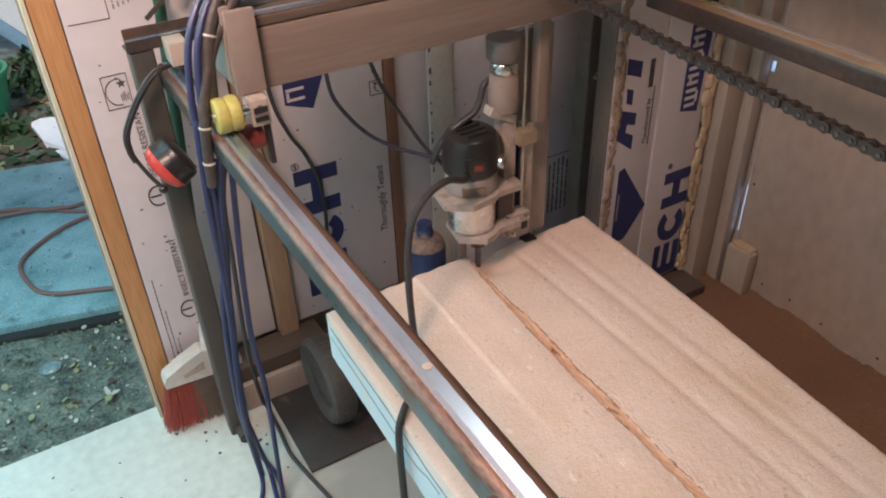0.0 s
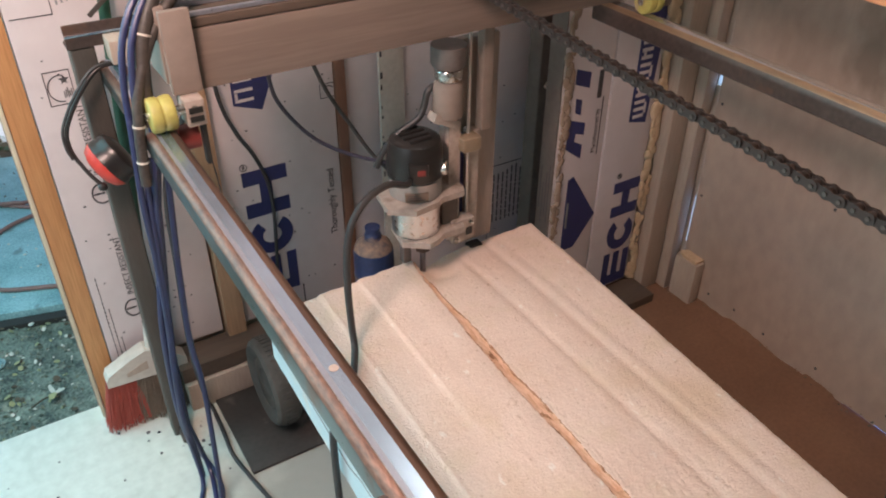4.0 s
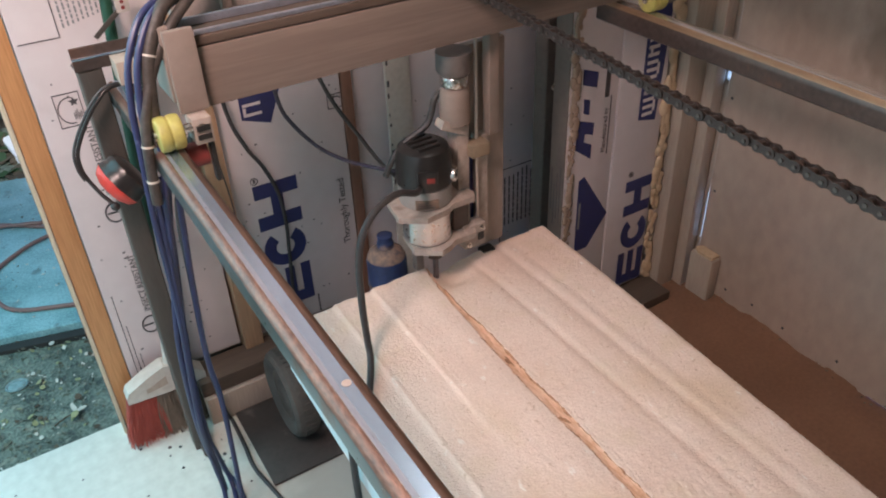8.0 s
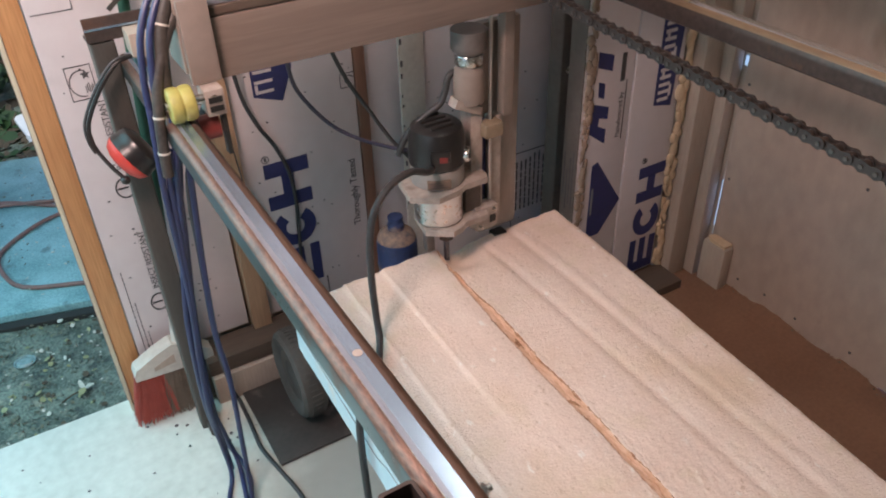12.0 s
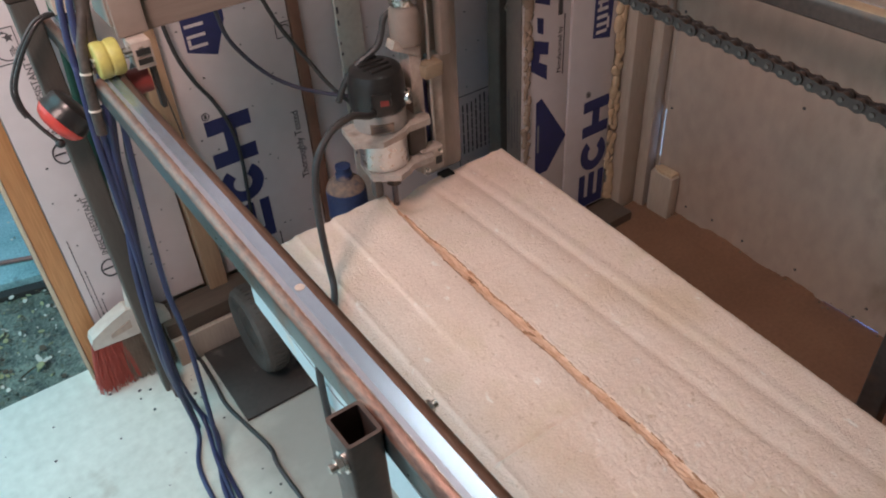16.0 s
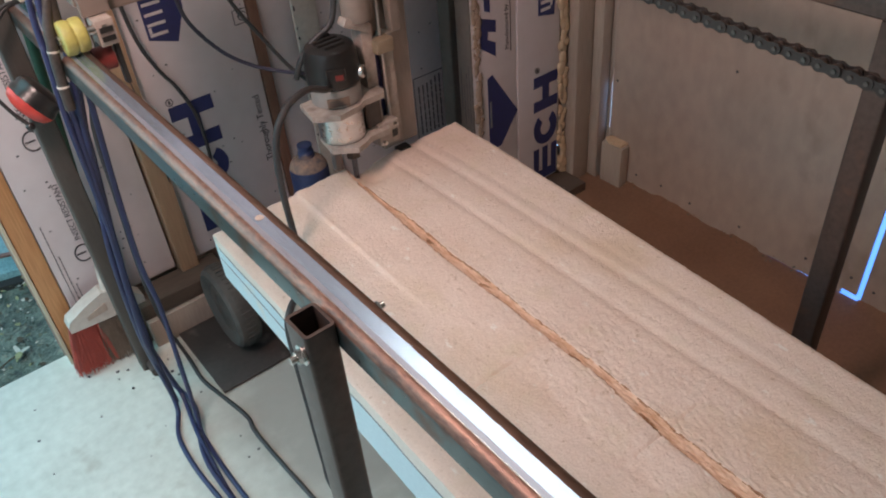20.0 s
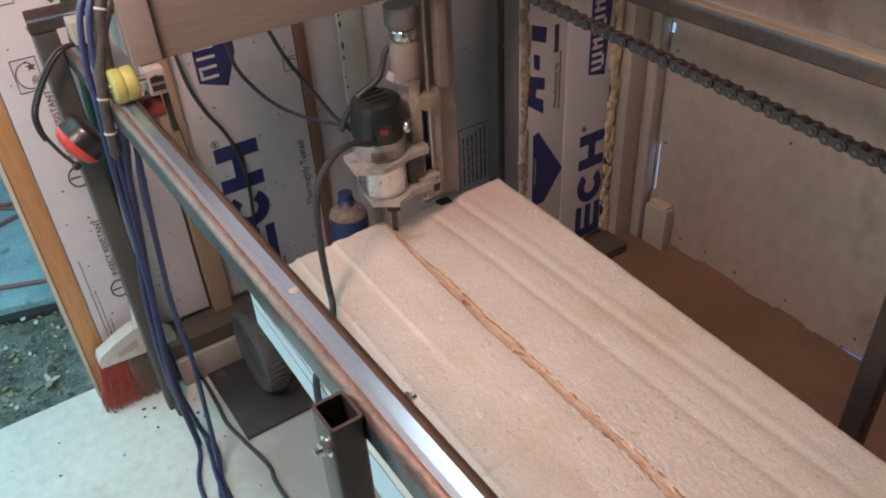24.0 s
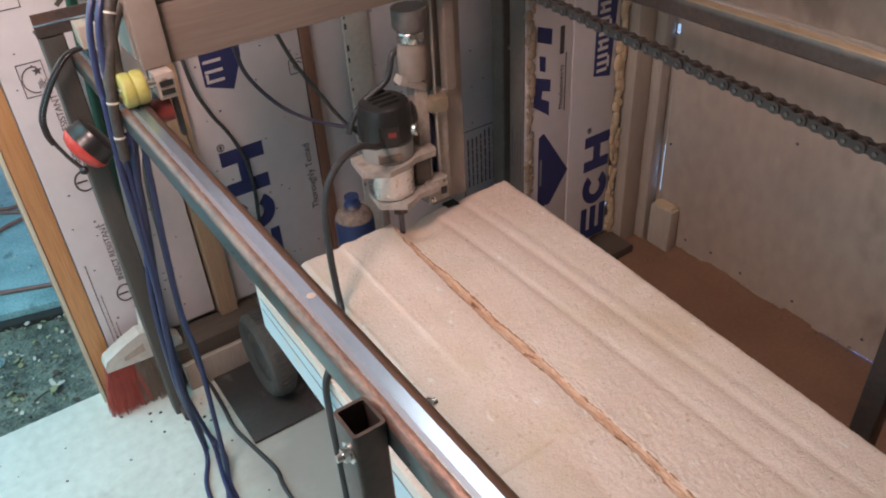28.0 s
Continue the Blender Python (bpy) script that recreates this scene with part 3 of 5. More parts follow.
whole("sill_plate_left", box(B(), 0.133, 0.253, 1.362, 1.424, 0.0, 0.1235, 0.002), M["old_wood"], "dark sill board at the wall foot", "sill", "structure")
whole("sill_plate_right", box(B(), 1.27, 1.43, 1.04, 1.13, 0.001, 0.028, 0.003), M["old_wood"], "short dark floor board in the corner", "sill", "structure")

# expanding foam squeezed out along the boards
def bead(name, x, y, z0, z1, r, seed, label, mat="spray"):
    rnd = random.Random(seed)
    bm, z = B(), z0
    while z < z1:
        s = r * rnd.uniform(0.3, 1.15) * (0.62 + 0.55 * max(0.0, noise.noise(Vector((seed, 0.0, z * 7))) + 0.35) + (0.3 if z > 0.5 else 0.0))
        q = bmesh.ops.create_icosphere(bm, subdivisions=2, radius=s)
        m = Matrix.Translation((x + rnd.uniform(-0.95, 0.95) * r, y - 0.2 * r, z)) @ Matrix.Diagonal((rnd.uniform(0.7, 1.2), 0.6, rnd.uniform(0.8, 2.2), 1))
        bmesh.ops.transform(bm, matrix=m, verts=q["verts"])
        z += s * rnd.uniform(0.4, 1.0)
    return whole(name, bm, M[mat], label, "sealant", "stuff")


bead("sealing_foam", 1.418, 1.129, 0.03, 1.1, 0.0118, 2, "lumpy tan expanding foam bead along the board edge")
bead("sealing_foam", 1.136, 1.135, 0.05, 0.9, 0.0086, 5, "lumpy dusty expanding foam along the board edge", "old_bead")
bead("sealing_foam", 1.30, 1.11, 0.03, 0.031, 0.02, 7, "blob of expanding foam on the floor board")

# prints on the boards
bm = specks(B(), 0.15, 0.37, 0.14, 1.3, WALL_L, 70, 11)
specks(bm, 0.44, 0.69, 0.14, 1.2, WALL_L, 60, 12)
specks(bm, 0.83, 1.2, 0.14, 1.0, WALL_L, 50, 13)
whole("staples", bm, M["ink"], "small dark staple marks on the boards", "staple", "stuff")

# energy mark: framed box with an arc and a star
bm = B()
for x0, x1, z0, z1 in ((0.163, 0.207, 0.794, 0.7955), (0.163, 0.207, 0.733, 0.7345), (0.163, 0.1645, 0.7345, 0.794), (0.2055, 0.207, 0.7345, 0.794)):
    rect(bm, x0, x1, z0, z1, WALL_L)
arc = [(0.187 + 0.021 * math.cos(a), 0.763 + 0.024 * math.sin(a)) for a in [1.2 + 0.28 * k for k in range(14)]]
for a, b in zip(arc, arc[1:]):
    d = Vector((b[0] - a[0], b[1] - a[1])).normalized() * 0.0009
    prism(bm, [(a[0] - d.y, a[1] + d.x), (a[0] + d.y, a[1] - d.x), (b[0] + d.y, b[1] - d.x), (b[0] - d.y, b[1] + d.x)], DECAL, flat(0, WALL_L, 0))
prism(bm, [(0.195 + (0.009 if k % 2 == 0 else 0.004) * math.sin(k * math.pi / 5), 0.778 + (0.009 if k % 2 == 0 else 0.004) * math.cos(k * math.pi / 5)) for k in range(10)], DECAL, flat(0, WALL_L, 0))
for k in range(5):
    rect(bm, 0.190 + 0.003 * k, 0.1915 + 0.003 * k, 0.745 + 0.002 * (k % 2), 0.757 + 0.003 * (k % 3), WALL_L)
part("print", bm, M["ink"], w1)
# ring with a small bar, twice
for zc, xc in ((0.545, 0.205), (0.265, 0.205)):
    bm = B()
    ring = [(xc + 0.017 * math.cos(a), zc + 0.021 * math.sin(a)) for a in [0.9 + 0.29 * k for k in range(16)]]
    for a, b in zip(ring, ring[1:]):
        d = Vector((b[0] - a[0], b[1] - a[1])).normalized() * 0.0016
        prism(bm, [(a[0] - d.y, a[1] + d.x), (a[0] + d.y, a[1] - d.x), (b[0] + d.y, b[1] - d.x), (b[0] - d.y, b[1] + d.x)], DECAL, flat(0, WALL_L, 0))
    rect(bm, xc - 0.014, xc + 0.006, zc - 0.0015, zc + 0.002, WALL_L)
    part("print", bm, M["ink"], w1)
words("writing", "INSECT RESISTANT", 0.017, facing(0.212, WALL_L - 0.0008, 0.300), M["ink"], w1)
words("writing", "INSECT RESISTANT", 0.017, facing(0.212, WALL_L - 0.0008, 0.585), M["ink"], w1)
bm = B()
rnd = random.Random(9)
for row in range(3):
    z = 0.15
    while z < 0.36 - 0.08 * row:
        n = rnd.uniform(0.006, 0.018)
        rect(bm, 0.1475 + 0.0085 * row, 0.1494 + 0.0085 * row, z, z + 0.6 * n, WALL_L)
        z += 0.6 * n + 0.0035
part("print", bm, M["ink"], w1)
bm = B()
for row in range(11):
    x = 0.215 + 0.0085 * row
    z = 0.905 + 0.002 * row
    while z < 1.16:
        n = rnd.uniform(0.006, 0.022)
        rect(bm, x, x + 0.0032, z, z + 0.55 * n, WALL_L)
        z += 0.55 * n + 0.0026
part("print", bm, M["seam"], w1)
bm = B()
for x0, x1, z0, z1 in ((0.14, 0.207, 0.89, 0.8915), (0.2055, 0.207, 0.8915, 1.1)):
    rect(bm, x0, x1, z0, z1, WALL_L)
part("print", bm, M["ink"], w1)

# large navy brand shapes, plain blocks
def block_mark(bm, x0, x1, z0, z1, wall_y, kind):
    w, h = x1 - x0, z1 - z0
    if kind == "bars":
        rect(bm, x0, x1, z0, z0 + 0.3 * h, wall_y)
        rect(bm, x0, x1, z1 - 0.3 * h, z1, wall_y)
        rect(bm, x0 + 0.36 * w, x1 - 0.36 * w, z0 + 0.3 * h + 0.0005, z1 - 0.3 * h - 0.0005, wall_y)
    elif kind == "arch":
        span = [math.pi / 2 + 0.64 + k * (5.0 / 20) for k in range(21)]
        pts = [(x0 + w * (0.5 + 0.5 * math.cos(a)), z0 + h * (0.5 + 0.5 * math.sin(a))) for a in span]
        inner = [(x0 + w * (0.5 + 0.22 * math.cos(a)), z0 + h * (0.5 + 0.22 * math.sin(a))) for a in span]
        for a, b, c, d in zip(pts, pts[1:], inner[1:], inner):
            prism(bm, [a, b, c, d], DECAL, flat(0, wall_y, 0) @ Matrix.Rotation(0, 4, "Z"))
    else:
        rect(bm, x0, x1, z0, z0 + 0.28 * h, wall_y)
        for k in range(3):
            xa = x0 + k * 0.385 * w
            rect(bm, xa, xa + 0.23 * w, z0 + 0.28 * h + 0.0005, z1, wall_y)
    return bm


for z0, z1, kind in ((0.395, 0.508, "bars"), (0.292, 0.388, "arch"), (0.178, 0.282, "comb")):
    part("print", block_mark(B(), 0.475, 0.574, z0, z1, WALL_L, kind), M["print"], w2)
for z0, z1, kind in ((0.252, 0.352, "bars"), (0.146, 0.244, "arch"), (0.035, 0.136, "comb")):
    part("print", block_mark(B(), 1.318, 1.403, z0, z1, WALL_R - 0.003, kind), M["print"], w6)
bm = B()
prism(bm, [(0.482, 0.66), (0.540, 0.640), (0.568, 0.706), (0.568, 0.90), (0.482, 0.90)], DECAL, flat(0, WALL_L, 0))
part("print", bm, M["print"], w2)
bm = B()
for k in range(4):
    rect(bm, 0.487, 0.525, 0.665 + 0.021 * k, 0.671 + 0.021 * k, WALL_L - DECAL)
rect(bm, 0.487, 0.493, 0.672, 0.684, WALL_L - DECAL)
part("print", bm, M["panel"], w2)
words("writing", "Thoroughly Tested", 0.024, facing(0.682, WALL_L - 0.0008, 0.292), M["ink"], w2, 0.93)
words("writing", "Manufactured by", 0.0165, facing(1.236, WALL_R - 0.0008, 0.462), M["ink"], w5)
bm = B()
rect(bm, 1.2425, 1.2445, 0.455, 0.60, WALL_R)
rect(bm, 1.224, 1.236, 0.60, 0.665, WALL_R)
part("print", bm, M["ink"], w5)
bm = prism(B(), [(1.166, 0.205), (1.205, 0.205), (1.263, 0.286), (1.182, 0.412), (1.166, 0.405)], DECAL, flat(0, WALL_R, 0))
part("print", bm, M["print"], w5, "navy arrow shape")
for out in ([(1.157, 0.681), (1.157, 0.646), (1.198, 0.630), (1.199, 0.666)], [(1.163, 0.612), (1.165, 0.577), (1.181, 0.569), (1.181, 0.605)],
            [(1.152, 0.563), (1.147, 0.492), (1.195, 0.456), (1.195, 0.492), (1.171, 0.506), (1.173, 0.525), (1.197, 0.517), (1.198, 0.546)]):
    part("print", prism(B(), out, DECAL, flat(0, WALL_R, 0)), M["print"], w5, "part of a navy block letter")
part("print", rect(B(), 1.1705, 1.1755, 0.27, 0.343, WALL_R - DECAL), M["seam"], w5)
bm = B()
for k in range(20):
    a, b = 2 * math.pi * k / 20, 2 * math.pi * (k + 1) / 20
    prism(bm, [(1.330 + r * math.cos(q), 0.371 + r * math.sin(q)) for q, r in ((a, 0.0075), (b, 0.0075), (b, 0.0060), (a, 0.0060))], DECAL, flat(0, WALL_R - 0.003, 0))
rect(bm, 1.3275, 1.3325, 0.367, 0.375, WALL_R - 0.003)
part("print", bm, M["ink"], w6, "small ring mark")
bm = B()
for k in range(20):
    a, b = 2 * math.pi * k / 20, 2 * math.pi * (k + 1) / 20
    prism(bm, [(0.482 + r * math.cos(q), 0.520 + r * math.sin(q)) for q, r in ((a, 0.0085), (b, 0.0085), (b, 0.0068), (a, 0.0068))], DECAL, flat(0, WALL_L, 0))
rect(bm, 0.4795, 0.4845, 0.516, 0.524, WALL_L)
part("print", bm, M["ink"], w2, "small ring mark")
# small framed emblem beside the reddish strip
bm = B()
for x0, x1, z0, z1 in ((0.667, 0.6685, 0.634, 0.664), (0.6685, 0.70, 0.6325, 0.634), (0.6685, 0.70, 0.6635, 0.665)):
    rect(bm, x0, x1, z0, z1, WALL_L)
for k in range(9):
    a, b = 0.4 + 0.5 * k, 0.9 + 0.5 * k
    prism(bm, [(0.688 + r * math.cos(q), 0.649 + r * math.sin(q)) for q, r in ((a, 0.0105), (b, 0.0105), (b, 0.0085), (a, 0.0085))], DECAL, flat(0, WALL_L, 0))
rect(bm, 0.676, 0.684, 0.6575, 0.6605, WALL_L)
part("print", bm, M["ink"], w2, "small framed emblem")
bm = B()
for k in range(5):
    rect(bm, 0.581, 0.5845, 0.128 + 0.0105 * k, 0.1355 + 0.0105 * k, WALL_L)
part("print", bm, M["ink"], w2)
edge = whole("board_edge", box(B(), 1.1190, 1.1215, WALL_R, WALL_R + 0.05, 0.03, 2.3, 0.0008), M["shade_dust_brown"], "dusty brown cut edge of the insulation board", "wall", "structure")
bm = B()
for y, z0, z1 in ((1.146, 0.30, 0.45), (1.156, 0.31, 0.43), (1.166, 0.29, 0.40), (1.176, 0.33, 0.44)):
    box(bm, 1.1181, 1.1188, y - 0.0012, y + 0.0012, z0, z1)
part("print", bm, M["ink"], edge)
strip = whole("wall_strip", box(B(), 0.803, 0.864, WALL_L - 0.010, WALL_L - 0.0015, 0.05, 2.3, 0.002), M["white_dusty"], "narrow pale strip over the board joint", "wall", "structure")
bm = B()
rnd = random.Random(77)
for k in range(16):
    z = 0.30 + 0.036 * k + rnd.uniform(-0.01, 0.01)
    rect(bm, 0.805, 0.805 + rnd.uniform(0.002, 0.006), z, z + rnd.uniform(0.004, 0.014), WALL_L - 0.010)
part("print", bm, M["ink"], strip, "dark nicks along its edge")
bm = prism(B(), [(1.332, 0.515), (1.386, 0.503), (1.398, 0.73), (1.398, 0.95), (1.332, 0.95)], DECAL, flat(0, WALL_R - 0.003, 0))
part("print", bm, M["print"], w6)
bm = B()
for k in range(12):
    rect(bm, 1.340, 1.372, 0.522 + 0.018 * k, 0.530 + 0.018 * k, WALL_R - 0.003 - DECAL)
for k in range(4):
    rect(bm, 1.372 - 0.026 * (k % 2), 1.378 - 0.026 * (k % 2), 0.5305 + 0.045 * k, 0.5575 + 0.045 * k, WALL_R - 0.003 - DECAL)
part("print", bm, M["panel"], w6)
bm = B()
for x0, x1, z0, z1 in ((1.112, 1.232, 0.340, 0.342), (1.112, 1.114, 0.10, 0.34), (1.23, 1.232, 0.10, 0.34)):
    rect(bm, x0, x1, z0, z1, WALL_L)
for row in range(7):
    z = 0.17
    x = 1.126 + 0.014 * row
    while z < 0.31:
        n = rnd.uniform(0.008, 0.03)
        rect(bm, x, x + 0.004, z, z + n, WALL_L)
        z += n + 0.004
part("print", bm, M["ink"], w4)

# ---- outside the doorway ----
bm = B()
bmesh.ops.create_grid(bm, x_segments=150, y_segments=110, size=1.0)
for v in bm.verts:
    u, w = v.co.x, v.co.y
    v.co.x = -0.45 + 0.9 * u + (55 * (abs(u) - 0.85) / 0.15 * (1 if u > 0 else -1) if abs(u) > 0.85 else 0)
    v.co.y = 1.42 + 1.9 * (w + 1) / 2 + (55 * (w - 0.9) / 0.1 if w > 0.9 else 0)
    n = noise.noise(Vector((v.co.x * 22, v.co.y * 22, 0))) * 0.006 + noise.noise(Vector((v.co.x * 5, v.co.y * 5, 3))) * 0.012
    v.co.z = -0.078 + n
bm.faces.new([bm.verts.new(v) for v in ((-56, -70, -0.1), (56, -70, -0.1), (56, 1.41, -0.1), (-56, 1.41, -0.1))])
whole("ground", bm, M["gravel"], "dark damp gravel and leaf litter outside the doorway", "ground", "structure")
whole("pavement", box(B(), -30.0, 30.0, 1.965, 2.93, -0.2, -0.048, 0.012, Matrix.Translation((-0.06, 2.4, 0)) @ Matrix.Rotation(radians(-14), 4, "Z") @ Matrix.Translation((0.06, -2.4, 0))), M["slab"], "bluish concrete path with a dark edge", "path", "structure")

# dark strip added for the shade on the slab's upright side
whole("path_edge_shade", box(B(), -30.0, 30.0, 1.93, 1.963, -0.2, -0.066, 0.006, Matrix.Translation((-0.06, 2.4, 0)) @ Matrix.Rotation(radians(-14), 4, "Z") @ Matrix.Translation((0.06, -2.4, 0))), M["dark_gap"], "dark strip standing in for shade along the path edge", "edge", "structure")


def litter(name, count, x0, x1, y0, y1, zf, mats, seed, lo, hi, label, cat):
    rnd = random.Random(seed)
    bm = B()
    for _ in range(count):
        x, y, a, r = rnd.uniform(x0, x1), rnd.uniform(y0, y1), rnd.uniform(0, 6.28), rnd.uniform(lo, hi)
        m = Matrix.Translation((x, y, zf + rnd.uniform(0, 0.012))) @ Euler((rnd.uniform(-0.5, 0.5), rnd.uniform(-0.5, 0.5), a)).to_matrix().to_4x4()
        k = rnd.uniform(0.6, 1.3)
        n0 = len(bm.faces)
        prism(bm, [(r, 0), (0.45 * r, k * r * 0.7), (-0.5 * r, k * r * 0.6), (-r, 0.1 * r), (-0.45 * r, -k * r * 0.6), (0.5 * r, -k * r * 0.7)], 0.0012, m)
        bm.faces.ensure_lookup_table()
        c = rnd.choice((0, 0, 0, 0, 1, 1, 1, 2))
        for f in bm.faces[n0:]:
            f.material_index = c
    return whole(name, bm, mats, label, cat, "stuff", smooth=False)


litter("gravel_chips", 2600, -0.75, 0.12, 1.43, 2.05, -0.084, [M["chip"], M["gravel"], M["chip_pale"]], 21, 0.0015, 0.007, "pale and dark stone chips and leaf bits on the ground", "gravel")
litter("leaf_bits", 330, -0.75, 0.12, 1.44, 2.0, -0.078, [M["leaf_pale"], M["leaf_brown"], M["chip_pale"]], 29, 0.002, 0.010, "small yellow-green leaf scraps on the gravel", "leaves")
litter("fallen_leaves", 700, -0.9, 0.5, 2.95, 3.6, -0.078, [M["leaf_brown"], M["leaf_green"], M["leaf_pale"]], 22, 0.014, 0.05, "brown and green fallen leaves beyond the path", "leaves")
litter("path_crumbs", 260, -0.6, 0.3, 2.0, 2.8, -0.048, [M["chip_pale"], M["chip"], M["leaf_pale"]], 23, 0.002, 0.006, "pale crumbs scattered on the path", "crumbs")


litter("wall_foot_crumbs", 46, 1.512, 1.532, 0.28, 1.02, 0.006, [M["sawdust"], M["chip"], M["leaf_brown"]], 41, 0.0012, 0.0036, "dark and pale crumbs along the wall foot", "debris")


def shrub(name, at, count, spread, seed, label):
    rnd = random.Random(seed)
    ob = thing(name, at, label, "plant")
    bm = B()
    for _ in range(7):
        a = rnd.uniform(0, 6.28)
        hose(bm, [at, (at[0] + 0.2 * spread * math.cos(a), at[1] + 0.2 * spread * math.sin(a), at[2] + 0.5 * spread), (at[0] + 0.7 * spread * math.cos(a), at[1] + 0.7 * spread * math.sin(a), at[2] + rnd.uniform(0.7, 1.1) * spread)], 0.006, 6, 4)
    part("stem", bm, M["old_wood"], ob)
    bm = B()
    for _ in range(count):
        a, h, q = rnd.uniform(0, 6.28), rnd.random(), rnd.random() ** 0.6
        p = Vector(at) + Vector((math.cos(a) * q * spread, math.sin(a) * q * spread, (0.08 + h * (1.15 - 0.6 * q)) * spread))
        r = rnd.uniform(0.02, 0.05)
        m = Matrix.Translation(p) @ Euler((rnd.uniform(-1, 1), rnd.uniform(-1, 1), a)).to_matrix().to_4x4()
        prism(bm, [(r, 0), (0.2 * r, 0.4 * r), (-r, 0), (0.2 * r, -0.4 * r)], 0.0012, m)
    part("leaves", bm, M["leaf_green"], ob)
    return ob


shrub("shrub", (-0.35, 3.95, -0.08), 260, 0.17, 31, "low dark leafy plant beyond the path")
shrub("shrub", (0.13, 3.78, -0.08), 260, 0.15, 32, "low dark leafy plant beyond the path")
shrub("shrub", (-0.05, 3.35, -0.08), 60, 0.07, 33, "small pale green seedling beside the path")

hose_ob = thing("garden_hose", (-0.05, 2.3, -0.045), "thin reddish-brown hose looped on the path", "hose")
part("loop", hose(B(), [(0.5, 1.80, -0.04), (0.106, 1.985, -0.04), (-0.06, 2.06, -0.04), (-0.11, 2.15, -0.04), (-0.115, 2.27, -0.04), (-0.04, 2.36, -0.04), (0.074, 2.42, -0.038), (0.3, 2.46, -0.04)], 0.0065), M["hose"], hose_ob)
part("length", hose(B(), [(-0.7, 2.72, -0.04), (-0.14, 2.63, -0.04), (0.118, 2.464, -0.04), (0.5, 2.3, -0.04)], 0.0065), M["hose"], hose_ob)
part("length", hose(B(), [(-0.7, 2.60, -0.04), (-0.144, 2.585, -0.036), (0.03, 2.52, -0.028), (0.12, 2.52, -0.036), (0.5, 2.62, -0.04)], 0.0065), M["hose"], hose_ob)

board = thing("white_boards", (0.1, 3.1, -0.07), "two white offcuts lying on the leaves", "board")
part("upper_board", prism(B(), [(0.045, 3.285), (0.050, 3.315), (0.085, 3.335), (0.125, 3.325), (0.33, 3.12), (0.30, 2.86), (0.135, 2.985), (0.069, 3.107)], 0.014, Matrix.Translation((0, 0, -0.062))), M["white"], board)
part("lower_board", prism(B(), [(0.060, 3.145), (0.071, 3.095), (0.128, 2.928), (0.30, 2.80), (0.34, 3.0), (0.13, 3.16)], 0.012, Matrix.Translation((0, 0, -0.0765))), M["white"], board)
tub = thing("green_tub", (-0.12, 3.5, -0.08), "green plastic tub standing among leaves", "tub")
part("body", lathe(B(), [(0.10, 0.0), (0.145, 0.22), (0.155, 0.22), (0.155, 0.235), (0.14, 0.235), (0.095, 0.015)], 32, Matrix.Translation((-0.115, 3.46, -0.08))), M["green_tub"], tub)
pl = thing("white_sheet", (-0.1, 4.6, -0.08), "large white sheet leaning behind the shrubs", "sheet")
lean = Matrix.Translation((0.115, 4.3, -0.045)) @ Matrix.Rotation(radians(50), 4, "Y")
part("sheet", box(B(), -0.9, 0.3, 0, 0.02, 0.062, 0.9, 0.003, lean), M["white"], pl)
part("foot", box(B(), -0.9, 0.3, -0.012, 0.03, 0.0, 0.06, 0.003, lean), M["blue_trim"], pl, "blue edge strip")


# ---- the machine: rails, legs, crossbar ----
def tube_rail(bm, x0, x1, z0, z1, y0, y1, strips, near, far, r=0.0105, steps=5):
    """A square tube along y with rounded upper corners; the worn strips of its top (share of the flat, material) differ."""
    out = [(x0, z0 + 0.003, 2), (x0, z1 - r, 2)]
    for k in range(1, steps + 1):
        a = k / steps * math.pi / 2
        out.append((x0 + r - r * math.cos(a), z1 - r + r * math.sin(a), near[k - 1]))
    for share, slot in strips:
        out.append((x0 + r + (x1 - x0 - 2 * r) * share, z1, slot))
    for k in range(1, steps + 1):
        a = k / steps * math.pi / 2
        out.append((x1 - r + r * math.sin(a), z1 - r + r * math.cos(a), far[k - 1]))
    out += [(x1, z0 + 0.003, 2), (x1 - 0.003, z0, 2), (x0 + 0.003, z0, 2)]
    n = 40
    rows = []
    for j in range(n + 1):
        y = y0 + (y1 - y0) * j / n
        rows.append([bm.verts.new((x, y, z)) for x, z, _ in out])
    for a, b in zip(rows, rows[1:]):
        for k in range(len(out)):
            i = (k + 1) % len(out)
            f = bm.faces.new((a[k], a[i], b[i], b[k]))
            f.material_index = out[i][2]
    bm.faces.new(rows[0]).material_index = 2
    bm.faces.new(list(reversed(rows[-1]))).material_index = 2
    return bm


def bolt(parent, at, axis, r=0.0065, length=0.012, name="bolt"):
    """A hexagonal bolt head on a washer, its axis along the given direction."""
    at, d = Vector(at), Vector(axis).normalized()
    bm = B()
    rod(bm, at, at + 0.0015 * d, r * 1.5, seg=18)
    rod(bm, at + 0.0016 * d, at + 0.0066 * d, r, seg=6)
    rod(bm, at + 0.0067 * d, at + length * d, r * 0.55, seg=12)
    return part(name, bm, M["chrome"], parent, "zinc bolt head")


LZ = 0.84
left = thing("left_rail", (0.262, 0.4, 0.80), "square steel tube rail, top polished bright, corners rusty", "rail", group="machine rails")
part("tube", tube_rail(B(), 0.241, 0.282, 0.806, LZ, -0.55, 1.262, ((0.04, 5), (0.30, 3), (0.92, 0), (1.0, 4)), (2, 1, 1, 1, 1), (4, 4, 4, 4, 4), 0.0105), [M["rail"], M["rust"], M["steel_side"], M["top_steel"], M["brown_steel"], M["chrome"]], left)
bm = B()
